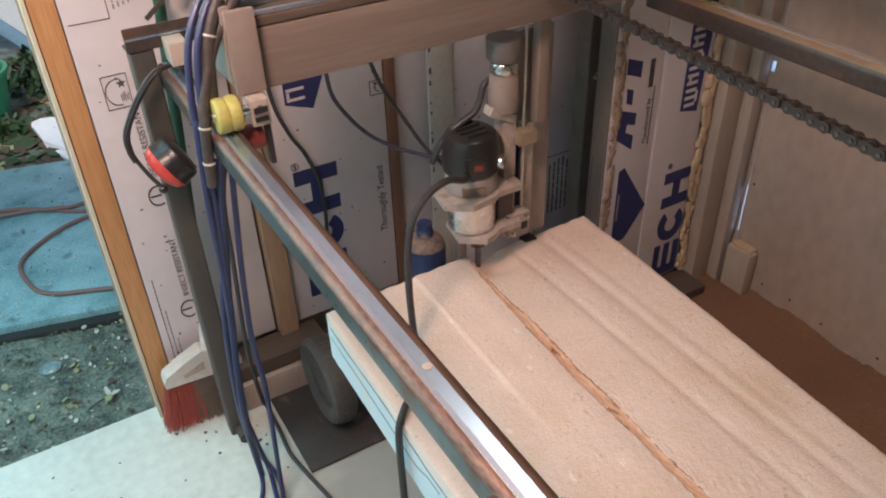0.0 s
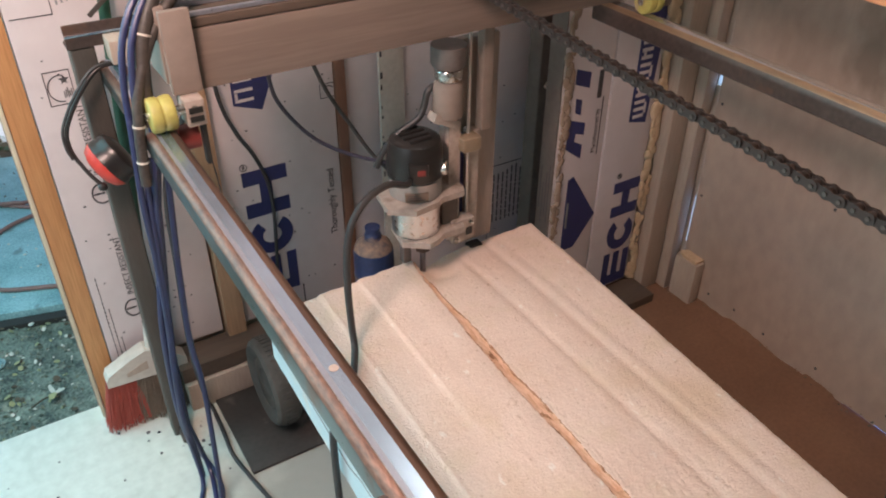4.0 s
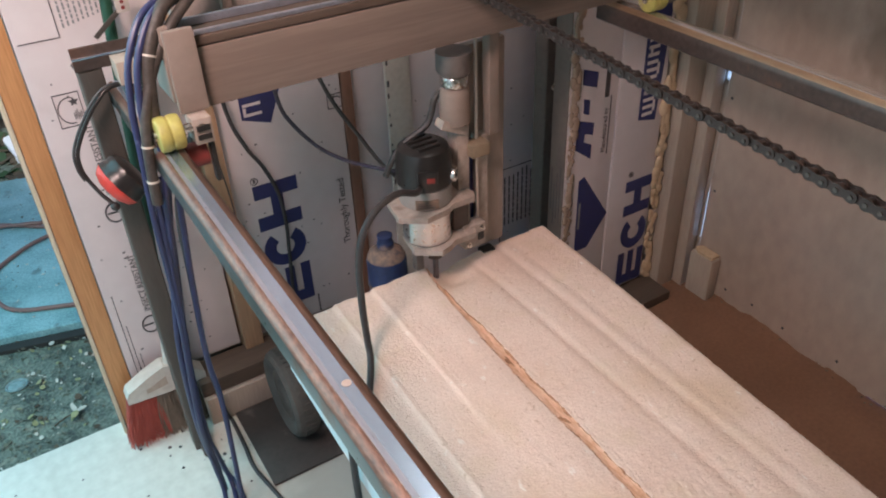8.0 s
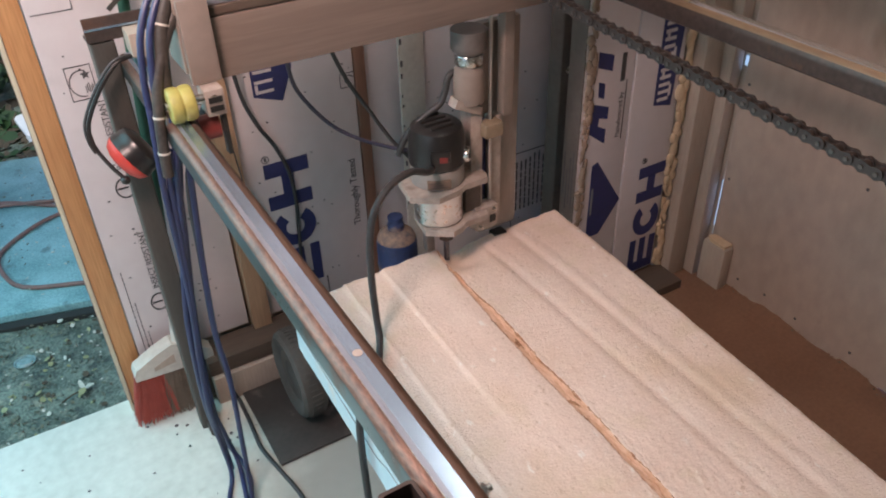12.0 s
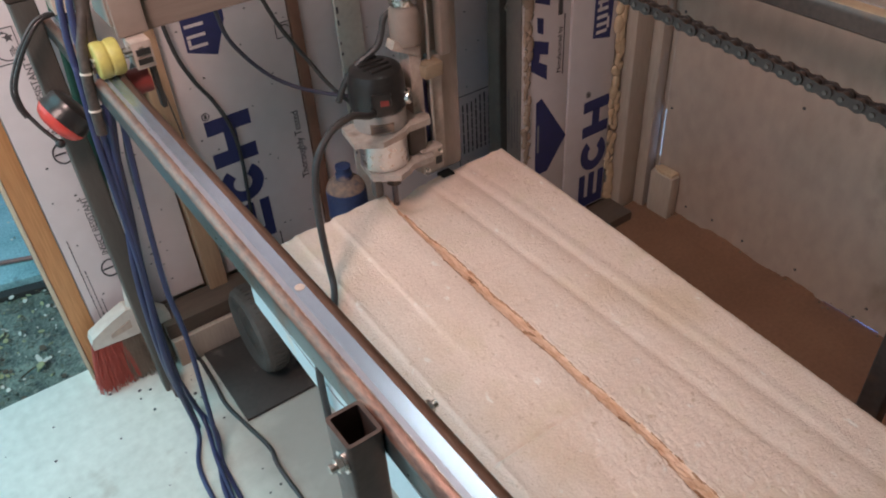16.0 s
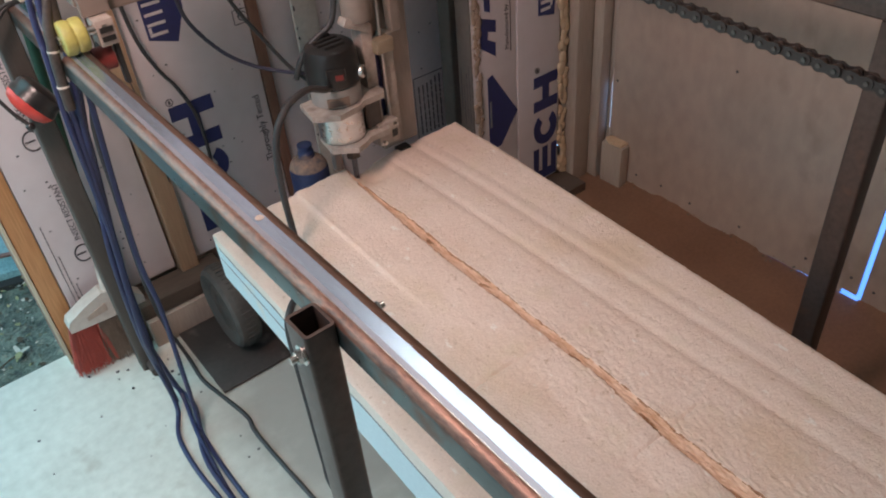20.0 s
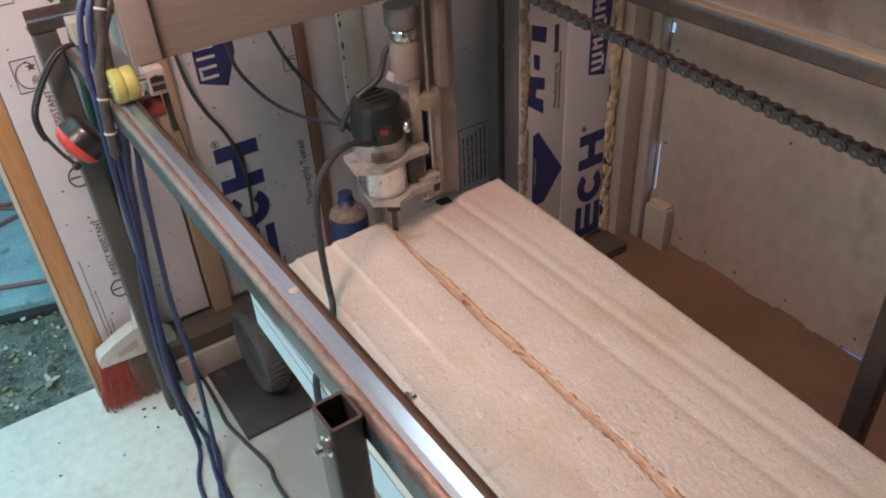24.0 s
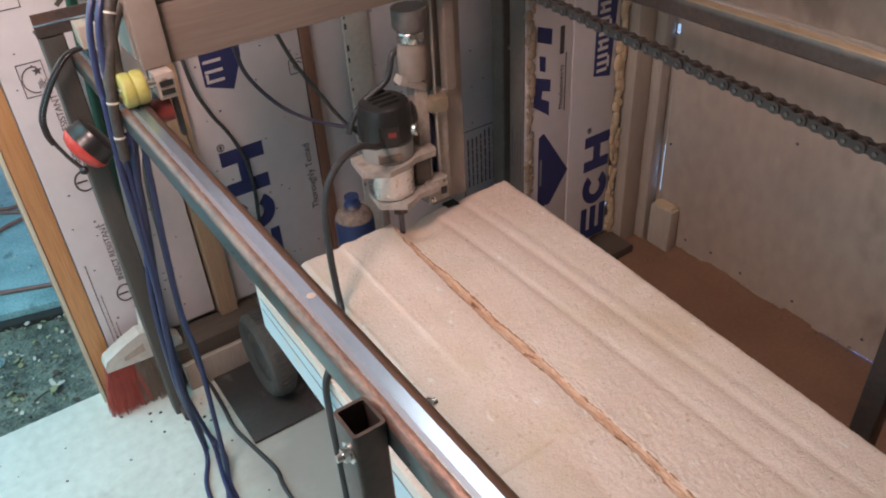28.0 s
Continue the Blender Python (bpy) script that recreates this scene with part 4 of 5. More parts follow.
rod(bm, (0.2645, 0.417, LZ - 0.003), (0.2645, 0.417, LZ + 0.0006), 0.0046, seg=20)
part("plug", bm, M["mount"], left, "dust-filled screw hole")
bolt(left, (0.2825, 0.252, 0.819), (1, 0, 0), 0.006, 0.011)
right = thing("right_rail", (1.12, 0.4, 0.833), "square steel tube rail with a polished top edge", "rail", group="machine rails")
part("tube", tube_rail(B(), 1.098, 1.140, 0.826, 0.868, -0.55, 1.045, ((1.0, 0),), (2, 2, 1, 3, 3, 3, 0, 0, 0), (0, 0, 0, 0, 1, 4, 4, 4, 4), 0.0205, 9), [M["rail_bright"], M["steel"], M["steel"], M["rail_dull"], M["brown_steel"]], right)
bolt(right, (1.0975, 0.226, 0.838), (-1, 0, 0), 0.0055, 0.009)


def square_post(name, x0, x1, y0, y1, z0, z1, wall, mat, label):
    """An open square tube standing upright."""
    ob = thing(name, ((x0 + x1) / 2, (y0 + y1) / 2, z0), label, "post")
    bm = B()
    r = 0.004
    def ring(a0, a1, b0, b1, rr, z):
        vs = []
        for cx, cy, s in ((a1 - rr, b1 - rr, 0), (a0 + rr, b1 - rr, 1), (a0 + rr, b0 + rr, 2), (a1 - rr, b0 + rr, 3)):
            for k in range(4):
                a = math.pi / 2 * (s + k / 3)
                vs.append(bm.verts.new((cx + rr * math.cos(a), cy + rr * math.sin(a), z)))
        return vs
    o0, o1 = ring(x0, x1, y0, y1, r, z0), ring(x0, x1, y0, y1, r, z1)
    i1, i0 = ring(x0 + wall, x1 - wall, y0 + wall, y1 - wall, r * 0.5, z1), ring(x0 + wall, x1 - wall, y0 + wall, y1 - wall, r * 0.5, z0)
    for a, b in ((o0, o1), (o1, i1), (i1, i0), (i0, o0)):
        for k in range(len(a)):
            j = (k + 1) % len(a)
            bm.faces.new((a[k], a[j], b[j], b[k]))
    part("tube", bm, mat, ob)
    return ob


p = square_post("left_post", 0.2105, 0.2405, 0.240, 0.2755, 0.0, 0.840, 0.0032, M["steel"], "open-topped square steel tube post carrying the rail")
bolt(p, (0.2103, 0.251, 0.8155), (-1, 0, 0), 0.0065, 0.012)
p = square_post("right_post", 1.098, 1.135, 0.205, 0.243, 0.0, 0.8255, 0.0028, M["steel"], "dark square steel tube post under the rail")
p = square_post("back_leg", 0.203, 0.2405, 1.235, 1.273, 0.0, 0.872, 0.003, M["grey_post"], "grey painted square steel leg at the rail's end")
bm = B()
rod(bm, (0.226, 1.20, 0.014), (0.226, 1.235, 0.014), 0.014, seg=20)
rod(bm, (0.226, 1.196, 0.014), (0.226, 1.2, 0.014), 0.008, seg=16)
part("foot", bm, M["steel"], p, "dark round foot fitting")
# the recess's shade is put into this leg's grey-brown colour
p = square_post("back_leg", 1.150, 1.196, 1.25, 1.296, 0.0, 0.88, 0.003, M["shade_dust_brown"], "steel leg coloured for the shade of the wall recess")
part("cap", box(B(), 1.148, 1.198, 1.248, 1.298, 0.8805, 0.8845, 0.001), M["steel"], p, "thin steel cap plate")
bolt(p, (1.173, 1.2495, 0.60), (0, -1, 0), 0.006, 0.010)
bar = thing("crossbar", (0.6, 1.25, 0.875), "dark steel angle bar joining the legs", "bar")
bm = B()
box(bm, 0.2, 1.1, 1.236, 1.240, 0.874, 0.912, 0.001)
box(bm, 0.2, 1.1, 1.2405, 1.272, 0.874, 0.878, 0.001)
part("angle", bm, M["steel"], bar)
part("edge", box(B(), 0.2, 1.1, 1.2335, 1.2358, 0.893, 0.8965, 0.0006), M["rail"], bar, "bright worn edge line")
part("bracket", box(B(), 0.255, 0.285, 1.19, 1.234, 0.855, 0.892, 0.002), M["grey_wood"], bar, "pale wood packing block")

# ---- drive chain above the foam ----
chain = thing("drive_chain", (0.75, 0.3, 0.925), "oily dark steel roller chain stretched along the machine", "chain")
PITCH = 0.0159


def plate_outline(r=0.0066, waist=0.0046, half=PITCH / 2):
    pts = []
    for k in range(9):
        a = -math.pi / 2 + math.pi * k / 8
        pts.append((half + r * math.cos(a), r * math.sin(a)))
    pts.append((0, waist))
    for k in range(9):
        a = math.pi / 2 + math.pi * k / 8
        pts.append((-half + r * math.cos(a), r * math.sin(a)))
    pts.append((0, -waist))
    return pts


def link_mesh(outer):
    bm = B()
    side = Matrix(((0, 0, 1), (1, 0, 0), (0, 1, 0))).to_4x4()
    o = 0.0062 if outer else 0.0043
    for s in (-1, 1):
        prism(bm, plate_outline(), 0.0016, Matrix.Translation((s * o - 0.0008, 0, 0)) @ side)
    for e in (-1, 1):
        if outer:
            n0 = len(bm.faces)
            rod(bm, (-0.0087, e * PITCH / 2, 0), (0.0087, e * PITCH / 2, 0), 0.0025, seg=10)
            bm.faces.ensure_lookup_table()
            for f in bm.faces[n0:]:
                f.material_index = 1
        else:
            rod(bm, (-0.0036, e * PITCH / 2, 0), (0.0036, e * PITCH / 2, 0), 0.005, seg=12)
    return finish("chain_link", bm, [M["chain"], M["chain_pin"]])


LINKS = (link_mesh(True), link_mesh(False))
C0, C1 = Vector((0.752, -0.45, 0.8885)), Vector((0.745, 0.985, 0.976))
count = int((C1 - C0).length / PITCH)
turn = Matrix.Rotation(math.atan2(C1.z - C0.z, C1.y - C0.y), 4, "X")
for k in range(count):
    t = (k + 0.5) / count
    ob = new("chain_link", LINKS[k % 2])
    ob.parent = chain
    sag = -0.002 * 4 * t * (1 - t)
    ob.matrix_basis = Matrix.Translation(C0.lerp(C1, t) + Vector((0.0006 * math.sin(k * 1.7), 0, sag)) - chain.location) @ turn @ Matrix.Rotation(0.03 * math.sin(k * 2.3), 4, "Y")

# ---- gantry ----
gantry = thing("gantry", (0.7, 1.0, 0.86), "dusty wooden gantry beam with steel guide rails", "gantry")
BY = 0.985
part("beam", box(B(), 0.302, 1.17, BY, BY + 0.036, 0.8745, 0.9605, 0.003), M["beam"], gantry)
part("end_block", box(B(), 0.287, 0.3015, BY - 0.003, BY + 0.075, 0.8925, 0.9975, 0.003), M["beam_end"], gantry, "dusty end block")
part("end_plate", box(B(), 0.290, 0.331, BY - 0.0145, BY - 0.0035, 0.879, 0.994, 0.003), M["beam_end"], gantry, "dusty plate over the beam end")
part("top_board", box(B(), 0.302, 1.17, BY + 0.0, BY + 0.075, 0.9625, 0.9745, 0.002), M["old_wood"], gantry)
part("guide_rail", box(B(), 0.306, 1.16, BY + 0.006, BY + 0.013, 0.975, 0.981, 0.001), M["top_steel"], gantry, "dusty steel guide rail")
part("guide_rail", box(B(), 0.306, 1.16, BY + 0.050, BY + 0.058, 0.975, 0.986, 0.001), M["top_steel"], gantry, "dusty steel guide rail")
part("back_board", box(B(), 0.33, 1.17, BY + 0.09, BY + 0.108, 0.972, 1.010, 0.002), M["slide_wood"], gantry, "dusty brown rear board")
part("rib", box(B(), 0.40, 0.415, BY + 0.0755, BY + 0.0895, 0.9765, 0.9935, 0.001), M["beam"], gantry)
part("rib", box(B(), 0.60, 0.615, BY + 0.0755, BY + 0.0895, 0.9765, 0.9935, 0.001), M["beam"], gantry)
part("carriage_block", box(B(), 0.79, 0.99, BY - 0.045, BY - 0.002, 0.955, 1.04, 0.004), M["old_wood"], gantry, "dark dusty carriage block")
# added dark board that darkens the view above the rear board
part("carriage_cover", box(B(), 0.70, 0.99, BY + 0.112, BY + 0.128, 0.97, 1.11, 0.003), M["old_wood"], gantry, "dark board added to hide the bright wall behind the carriage")
part("carriage_plate", box(B(), 0.785, 1.15, BY - 0.02, BY + 0.07, 0.986, 1.0, 0.003), M["old_wood"], gantry)
part("carriage_clamp", box(B(), 0.775, 0.84, BY - 0.055, BY - 0.0455, 0.96, 0.995, 0.003), M["old_wood"], gantry)


def grooved_wheel(parent, at, r, w):
    """A twin-ridged urethane wheel on a steel axle along x."""
    prof = [(r * 0.35, -w / 2), (r * 0.72, -w / 2)]
    for s in (-1, 1):
        prof += [(r * (0.86 + 0.14 * math.sin(a) ** 0.6), w * (s * 0.255 - 0.235 * math.cos(a))) for a in [0.15 + 0.355 * k for k in range(9)]]
    prof += [(r * 0.72, w / 2), (r * 0.35, w / 2)]
    m = Matrix.Translation(at) @ Matrix.Rotation(math.pi / 2, 4, "Y")
    wheel = part("wheel", lathe(B(), prof, 36, m), M["yellow"], parent, "yellow twin-ridged urethane wheel")
    bm = B()
    rod(bm, (at[0] - w * 0.62, at[1], at[2]), (at[0] + w * 1.15, at[1], at[2]), r * 0.28, seg=16)
    rod(bm, (at[0] + w * 1.16, at[1], at[2]), (at[0] + w * 1.36, at[1], at[2]), r * 0.42, seg=6)
    part("axle", bm, M["chrome"], wheel)
    return wheel


grooved_wheel(gantry, (0.266, 0.956, 0.8655), 0.0246, 0.034)
part("wheel_bracket", box(B(), 0.297, 0.3235, 0.948, 0.984, 0.840, 0.878, 0.002), M["mount"], gantry, "pale dusty wheel bracket")
bm = B()
box(bm, 0.3005, 0.3195, 0.9455, 0.9478, 0.8475, 0.855)
box(bm, 0.3005, 0.3195, 0.9455, 0.9478, 0.860, 0.868)
part("bracket_slot", bm, M["black"], gantry)
part("lower_arm", box(B(), 0.316, 0.323, 0.955, 0.97, 0.775, 0.842, 0.001, None), M["black"], gantry)
bm = B()
rod(bm, (0.285, 0.975, 0.815), (0.313, 0.975, 0.815), 0.018, seg=24)
part("side_roller", bm, M["dark_red"], gantry, "dark red side roller")
grooved_wheel(gantry, (1.119, 0.925, 0.8908), 0.0226, 0.034)
part("wheel_bracket", box(B(), 1.142, 1.160, 0.91, 0.984, 0.880, 0.925, 0.002), M["beam_end"], gantry, "dusty wooden wheel bracket")

# ---- spindle carriage with the router ----
zaxis = thing("z_slide", (0.82, 0.97, 0.45), "dusty wooden slide carrying the router", "slide")
part("back_plate", box(B(), 0.768, 0.852, 0.998, 1.014, 0.447, 0.861, 0.003), M["slide_wood"], zaxis)
part("upright", box(B(), 0.795, 0.815, 0.962, 0.984, 0.7025, 1.03, 0.002), M["beam_end"], zaxis)
part("side_rail", box(B(), 0.728, 0.752, 0.962, 0.996, 0.490, 0.728, 0.002), M["mount"], zaxis)
part("side_rail", box(B(), 0.778, 0.800, 0.975, 0.996, 0.490, 0.700, 0.002), M["mount"], zaxis)
part("slot_back", box(B(), 0.7525, 0.7775, 0.991, 0.9965, 0.51, 0.69), M["print"], zaxis, "navy printed backing seen through the slot")
bm = B()
rod(bm, (0.771, 0.968, 0.51), (0.771, 0.968, 0.90), 0.0032, seg=12)
part("lead_screw", bm, M["silver"], zaxis, "thin dusty lead screw")
part("upper_bearing", box(B(), 0.748, 0.785, 0.945, 0.9745, 0.676, 0.702, 0.004), M["brass"], zaxis, "yellowish bearing block")
part("upper_arm", box(B(), -0.004, 0.052, -0.012, 0.012, -0.008, 0.008, 0.002, Matrix.Translation((0.700, 0.968, 0.750)) @ Matrix.Rotation(radians(27), 4, "Y")), M["mount"], zaxis, "pale dusty upper arm")
lower = part("lower_bearing", box(B(), 0.728, 0.776, 0.945, 0.9745, 0.492, 0.540, 0.005), M["mount"], zaxis, "pale dusty lower bearing block")
part("slot", box(B(), 0.757, 0.769, 0.943, 0.9448, 0.506, 0.521), M["black"], lower)
for bx, bz in ((0.737, 0.530), (0.737, 0.502), (0.766, 0.532)):
    bolt(lower, (bx, 0.9449, bz), (0, -1, 0), 0.0032, 0.007)
part("dark_strip", box(B(), 0.79, 0.818, 0.975, 0.997, 0.437, 0.4465, 0.002, None), M["black"], zaxis)
bm2 = lathe(B(), [(0.019, 0.809), (0.019, 0.830), (0.026, 0.832), (0.030, 0.838), (0.030, 0.869)], 28, Matrix.Translation((0.731, 0.972, 0.0)))
motor = part("motor", bm2, M["motor"], zaxis, "dusty drive motor with bright coupling")
part("coupling", lathe(B(), [(0.0225, 0.8105), (0.0235, 0.812), (0.0235, 0.827), (0.0225, 0.8285)], 28, Matrix.Translation((0.731, 0.972, 0.0))), M["chrome"], motor)
part("lower_cup", lathe(B(), [(0.018, 0.742), (0.0255, 0.745), (0.0265, 0.752), (0.0265, 0.796), (0.024, 0.803), (0.020, 0.808)], 28, Matrix.Translation((0.731, 0.972, 0.0))), M["beam_end"], motor, "dust-caked lower housing")

RX, RY = 0.667, 0.975
router = thing("router", (RX, RY, 0.49), "black and grey electric router in an aluminium clamp", "router")
c = Matrix.Translation((RX, RY, 0))
part("base_can", lathe(B(), [(0.041, 0.536), (0.0435, 0.538), (0.0435, 0.599), (0.041, 0.601)], 40, c), M["can"], router, "brushed silver lower sleeve")
part("motor_band", lathe(B(), [(0.044, 0.6135), (0.0465, 0.615), (0.0465, 0.646), (0.0445, 0.648)], 40, c), M["grey_cast"], router, "dusty grey motor casing")
head = part("top_cap", lathe(B(), [(0.046, 0.6485), (0.049, 0.652), (0.0495, 0.674), (0.048, 0.702), (0.0435, 0.716), (0.036, 0.7215), (0.012, 0.723)], 40, c), M["black"], router, "black plastic motor cap")
bm = B()
for k in range(4):
    q = RY - 0.028 + 0.016 * k
    box(bm, RX - 0.028 + 0.004 * abs(k - 1.5), RX + 0.024 - 0.004 * abs(k - 1.5), q, q + 0.008, 0.7185, 0.7265, 0.002)
part("vent_bar", bm, M["black"], head, "glossy black vent bars")
TURN = Matrix.Translation((RX, RY, 0)) @ Matrix.Rotation(-0.42, 4, "Z") @ Matrix.Translation((-RX, -RY, 0))
part("switch_plate", box(B(), RX - 0.016, RX + 0.018, RY - 0.0525, RY - 0.046, 0.667, 0.692, 0.003, TURN), M["black"], head)
part("badge", box(B(), RX - 0.001, RX + 0.013, RY - 0.0535, RY - 0.044, 0.671, 0.681, 0.001, TURN), M["dark_red"], head, "small red badge")
part("label_plate", box(B(), RX - 0.022, RX + 0.018, RY - 0.0482, RY - 0.042, 0.6185, 0.6345, 0.0008, TURN), M["plate"], router, "brown rating plate with plain bars")
bm = B()
for k in range(3):
    box(bm, RX - 0.018, RX + 0.012 - 0.006 * k, RY - 0.0489, RY - 0.0483, 0.6215 + 0.0042 * k, 0.623 + 0.0042 * k, 0, TURN)
part("print_bar", bm, M["ink"], router)
bm = B()
m = Matrix.Translation((RX + 0.0365, RY - 0.0315, 0.664)) @ Vector((0.76, -0.65, 0.05)).to_track_quat("Z", "Y").to_matrix().to_4x4()
lathe(bm, [(0.012, -0.004), (0.0135, 0.0), (0.0135, 0.006), (0.011, 0.009)], 24, m)
cap = part("brush_cap", bm, M["chrome"], router, "bright round brush cap")
part("cap_slot", lathe(B(), [(0.0075, 0.0085), (0.0075, 0.0096), (0.002, 0.0098)], 16, m), M["black"], cap)


def paddle(z0, z1, x0, x1, y0, y1, mat, name):
    """A clamp plate with a notched front edge and chamfered corners."""
    out = [(x0, y0 + 0.03), (x0 + 0.04, y0), (x1 - 0.06, y0 + 0.006), (x1 - 0.045, y0 + 0.016), (x1, y0 + 0.016), (x1 + 0.006, y0 + 0.03), (x1 + 0.006, y1), (x0 + 0.01, y1)]
    return part(name, prism(B(), out, z1 - z0, Matrix.Translation((0, 0, z0))), mat, router)


paddle(0.6015, 0.613, 0.595, 0.742, 0.915, 1.005, M["mount"], "upper_clamp")
paddle(0.524, 0.5355, 0.622, 0.744, 0.915, 1.005, M["mount"], "lower_clamp")
part("clamp_arm", box(B(), 0.712, 0.7445, 0.955, 1.0, 0.536, 0.601, 0.002), M["shade_dust_brown"], router)
bm = B()
lathe(bm, [(0.012, 0.480), (0.015, 0.483), (0.015, 0.505), (0.010, 0.507), (0.010, 0.5235)], 6, Matrix.Translation((RX + 0.014, RY, 0)))
part("collet", bm, M["steel"], router)
bm = B()
rod(bm, (RX + 0.014, RY, 0.372), (RX + 0.014, RY, 0.48), 0.0056, seg=14)
part("bit", bm, M["bit_blue"], router, "bluish router bit in the kerf")
part("guard", box(B(), RX - 0.028, RX - 0.012, RY - 0.003, RY + 0.013, 0.465, 0.5235, 0.002), M["motor"], router)

# the slide and the router hang behind the beam, over the end of the kerf
BACK, PIVOT = 1.055, Vector((0.075, -0.08, 1.32))


def set_back(p, share=1.0):
    p = Vector(p)
    return p + (PIVOT + BACK * (p - PIVOT) - p) * share


for root in (zaxis, router):
    old = root.location.copy()
    root.location = set_back(old)
    for piece in root.children_recursive:
        piece.data.transform(Matrix.Translation(old) @ Matrix.Scale(BACK, 4) @ Matrix.Translation(-old))


# ---- the carved foam ----
foam = thing("foam_block", (0.69, 0.3, 0.32), "long pale carved foam slab, dusty, with a scorched kerf", "foam block")
FX0, FX1, FY0, FY1 = 0.392, 0.993, -0.5, 1.048


def kerf_x(y):
    return 0.6922 + 0.0018 * math.sin(9.5 * y + 3.9) + 0.0012 * math.sin(25 * y) + 0.0006 * math.sin(61 * y) + 0.0042 * max(0.0, 1 - abs(y - 0.35) / 0.15) + 0.006 * max(0.0, (y - 0.94) / 0.1)


def kerf_w(y):
    return 0.0112 + 0.0018 * math.sin(9 * y + 1) + 0.0010 * math.sin(33 * y) + 0.0022 * noise.noise(Vector((0, y * 70, 3))) - 0.0048 * max(0, (y - 0.72) / 0.32)


def taper(x, y):
    """The slab narrows a little on its far side towards the near end."""
    return x - 0.011 * (FY1 - y) * max(0.0, (x - 0.72) / (FX1 - 0.72))


def bump_at(u, c, w):
    return math.exp(-((u - c) / w) ** 2)


def foam_top(x, y):
    z = 0.3985 - 0.054 * (FY1 - y)
    k = kerf_x(y)
    back = 1 / (1 + math.exp(-(y - 0.25) / 0.06))
    if x < k:
        z += 0.004 * (1 / (1 + math.exp(-(x - 0.494) / 0.004))) * back + 0.003 / (1 + math.exp(-(x - 0.576) / 0.003)) * (1 / (1 + math.exp(-(y - 0.62) / 0.02)))
        z += 0.0022 * bump_at(x, 0.499, 0.003) * back
        z += 0.0018 * bump_at(x, 0.579, 0.003) / (1 + math.exp(-(y - 0.70) / 0.03))
        z += 0.0015 * bump_at(x, k - 0.03, 0.03)
    else:
        z += 0.002 + 0.002 / (1 + math.exp(-(x - 0.93) / 0.03)) - 0.005 / (1 + math.exp(-(y - 0.96) / 0.02))
        z += -0.016 * bump_at(x, 0.735, 0.035) / (1 + math.exp(-(y - 0.985) / 0.008))
        g = x - 0.05 * (1.0 - y)
        z += -0.0024 * bump_at(g, 0.797, 0.009) - 0.0024 * bump_at(g, 0.868, 0.010) + 0.0009 * bump_at(g, 0.835, 0.014) - 0.0008 * bump_at(g, 0.90, 0.008)
    d = abs(x - k) / kerf_w(y)
    if d < 1.0:
        z -= 0.0026 * (1 - d * d) ** 0.5
    for yc, a, b in ((0.437, 0.46, 0.74), (0.205, 0.44, 0.80), (0.66, 0.72, 0.78)):
        if a < x < b:
            z -= 0.0022 * bump_at(y + 0.02 * (x - 0.6), yc, 0.0022)
    step = 1 / (1 + math.exp((y - 0.437 + 0.02 * (x - 0.6)) / 0.003)) / (1 + math.exp(-(x - 0.598) / 0.003)) / (1 + math.exp((x - 0.865) / 0.012))
    soft = 0.5 / (1 + math.exp((y - 0.62) / 0.05)) / (1 + math.exp(-(x - 0.52) / 0.02)) / (1 + math.exp((x - 0.86) / 0.03))
    rough = 0.38 + max(step, soft)
    z -= 0.0017 * step
    q = Vector((x * 185, y * 145, 0))
    z += 0.0018 * rough * noise.noise(q) + 0.0007 * rough * noise.noise(q * 2.3) + 0.0008 * noise.noise(Vector((x * 14, y * 11, 5)))
    e = min(x - FX0, FX1 - x, FY1 - y)
    if e < 0.010:
        z -= 0.0028 * (1 - max(e, 0) / 0.010) ** 2 * (0.8 + 0.35 * noise.noise(Vector((x * 60, y * 60, 9))))
    return z


cols = sorted({round(FX0 + (FX1 - FX0) * k / 165, 5) for k in range(166)} | {round(0.678 + 0.0013 * k, 5) for k in range(29)})
NC = len(cols) - 1
rows = [FY0 + (FY1 - FY0) * (j / 330) for j in range(331)]
bm_top, bm_kerf = B(), B()


def foam_vert(store, bm, i, j):
    key = (i, j)
    if key not in store:
        y = rows[j] + (0.004 * noise.noise(Vector((cols[i] * 45, 0, 2))) if j == 330 else 0)
        store[key] = bm.verts.new((taper(cols[i], y), y, foam_top(cols[i], rows[j])))
    return store[key]


va, vb = {}, {}
for j in range(330):
    for i in range(NC):
        xm, ym = (cols[i] + cols[i + 1]) / 2, (rows[j] + rows[j + 1]) / 2
        inside = abs(xm - kerf_x(ym)) < kerf_w(ym)
        bm, store = (bm_kerf, vb) if inside else (bm_top, va)
        f = bm.faces.new([foam_vert(store, bm, i + a, j + b) for a, b in ((0, 0), (1, 0), (1, 1), (0, 1))])
        if inside:
            d = (xm - kerf_x(ym)) / kerf_w(ym)
            edge = 0.88 + 0.35 * noise.noise(Vector((2.0 * d, ym * 38, 8)))
            lump = noise.noise(Vector((0.6 * d, ym * 26, 21))) > 0.44
            f.material_index = int(abs(d + 0.06) > edge or lump and d < 0.3)
part("carved_top", bm_top, M["foam"], foam)
part("kerf", bm_kerf, [M["kerf"], M["char"]], foam, "scorched orange-brown routed kerf")
bm = B()
lo_z = lambda y: 0.293 - 0.09 * (FY1 - y)
bm_up = B()


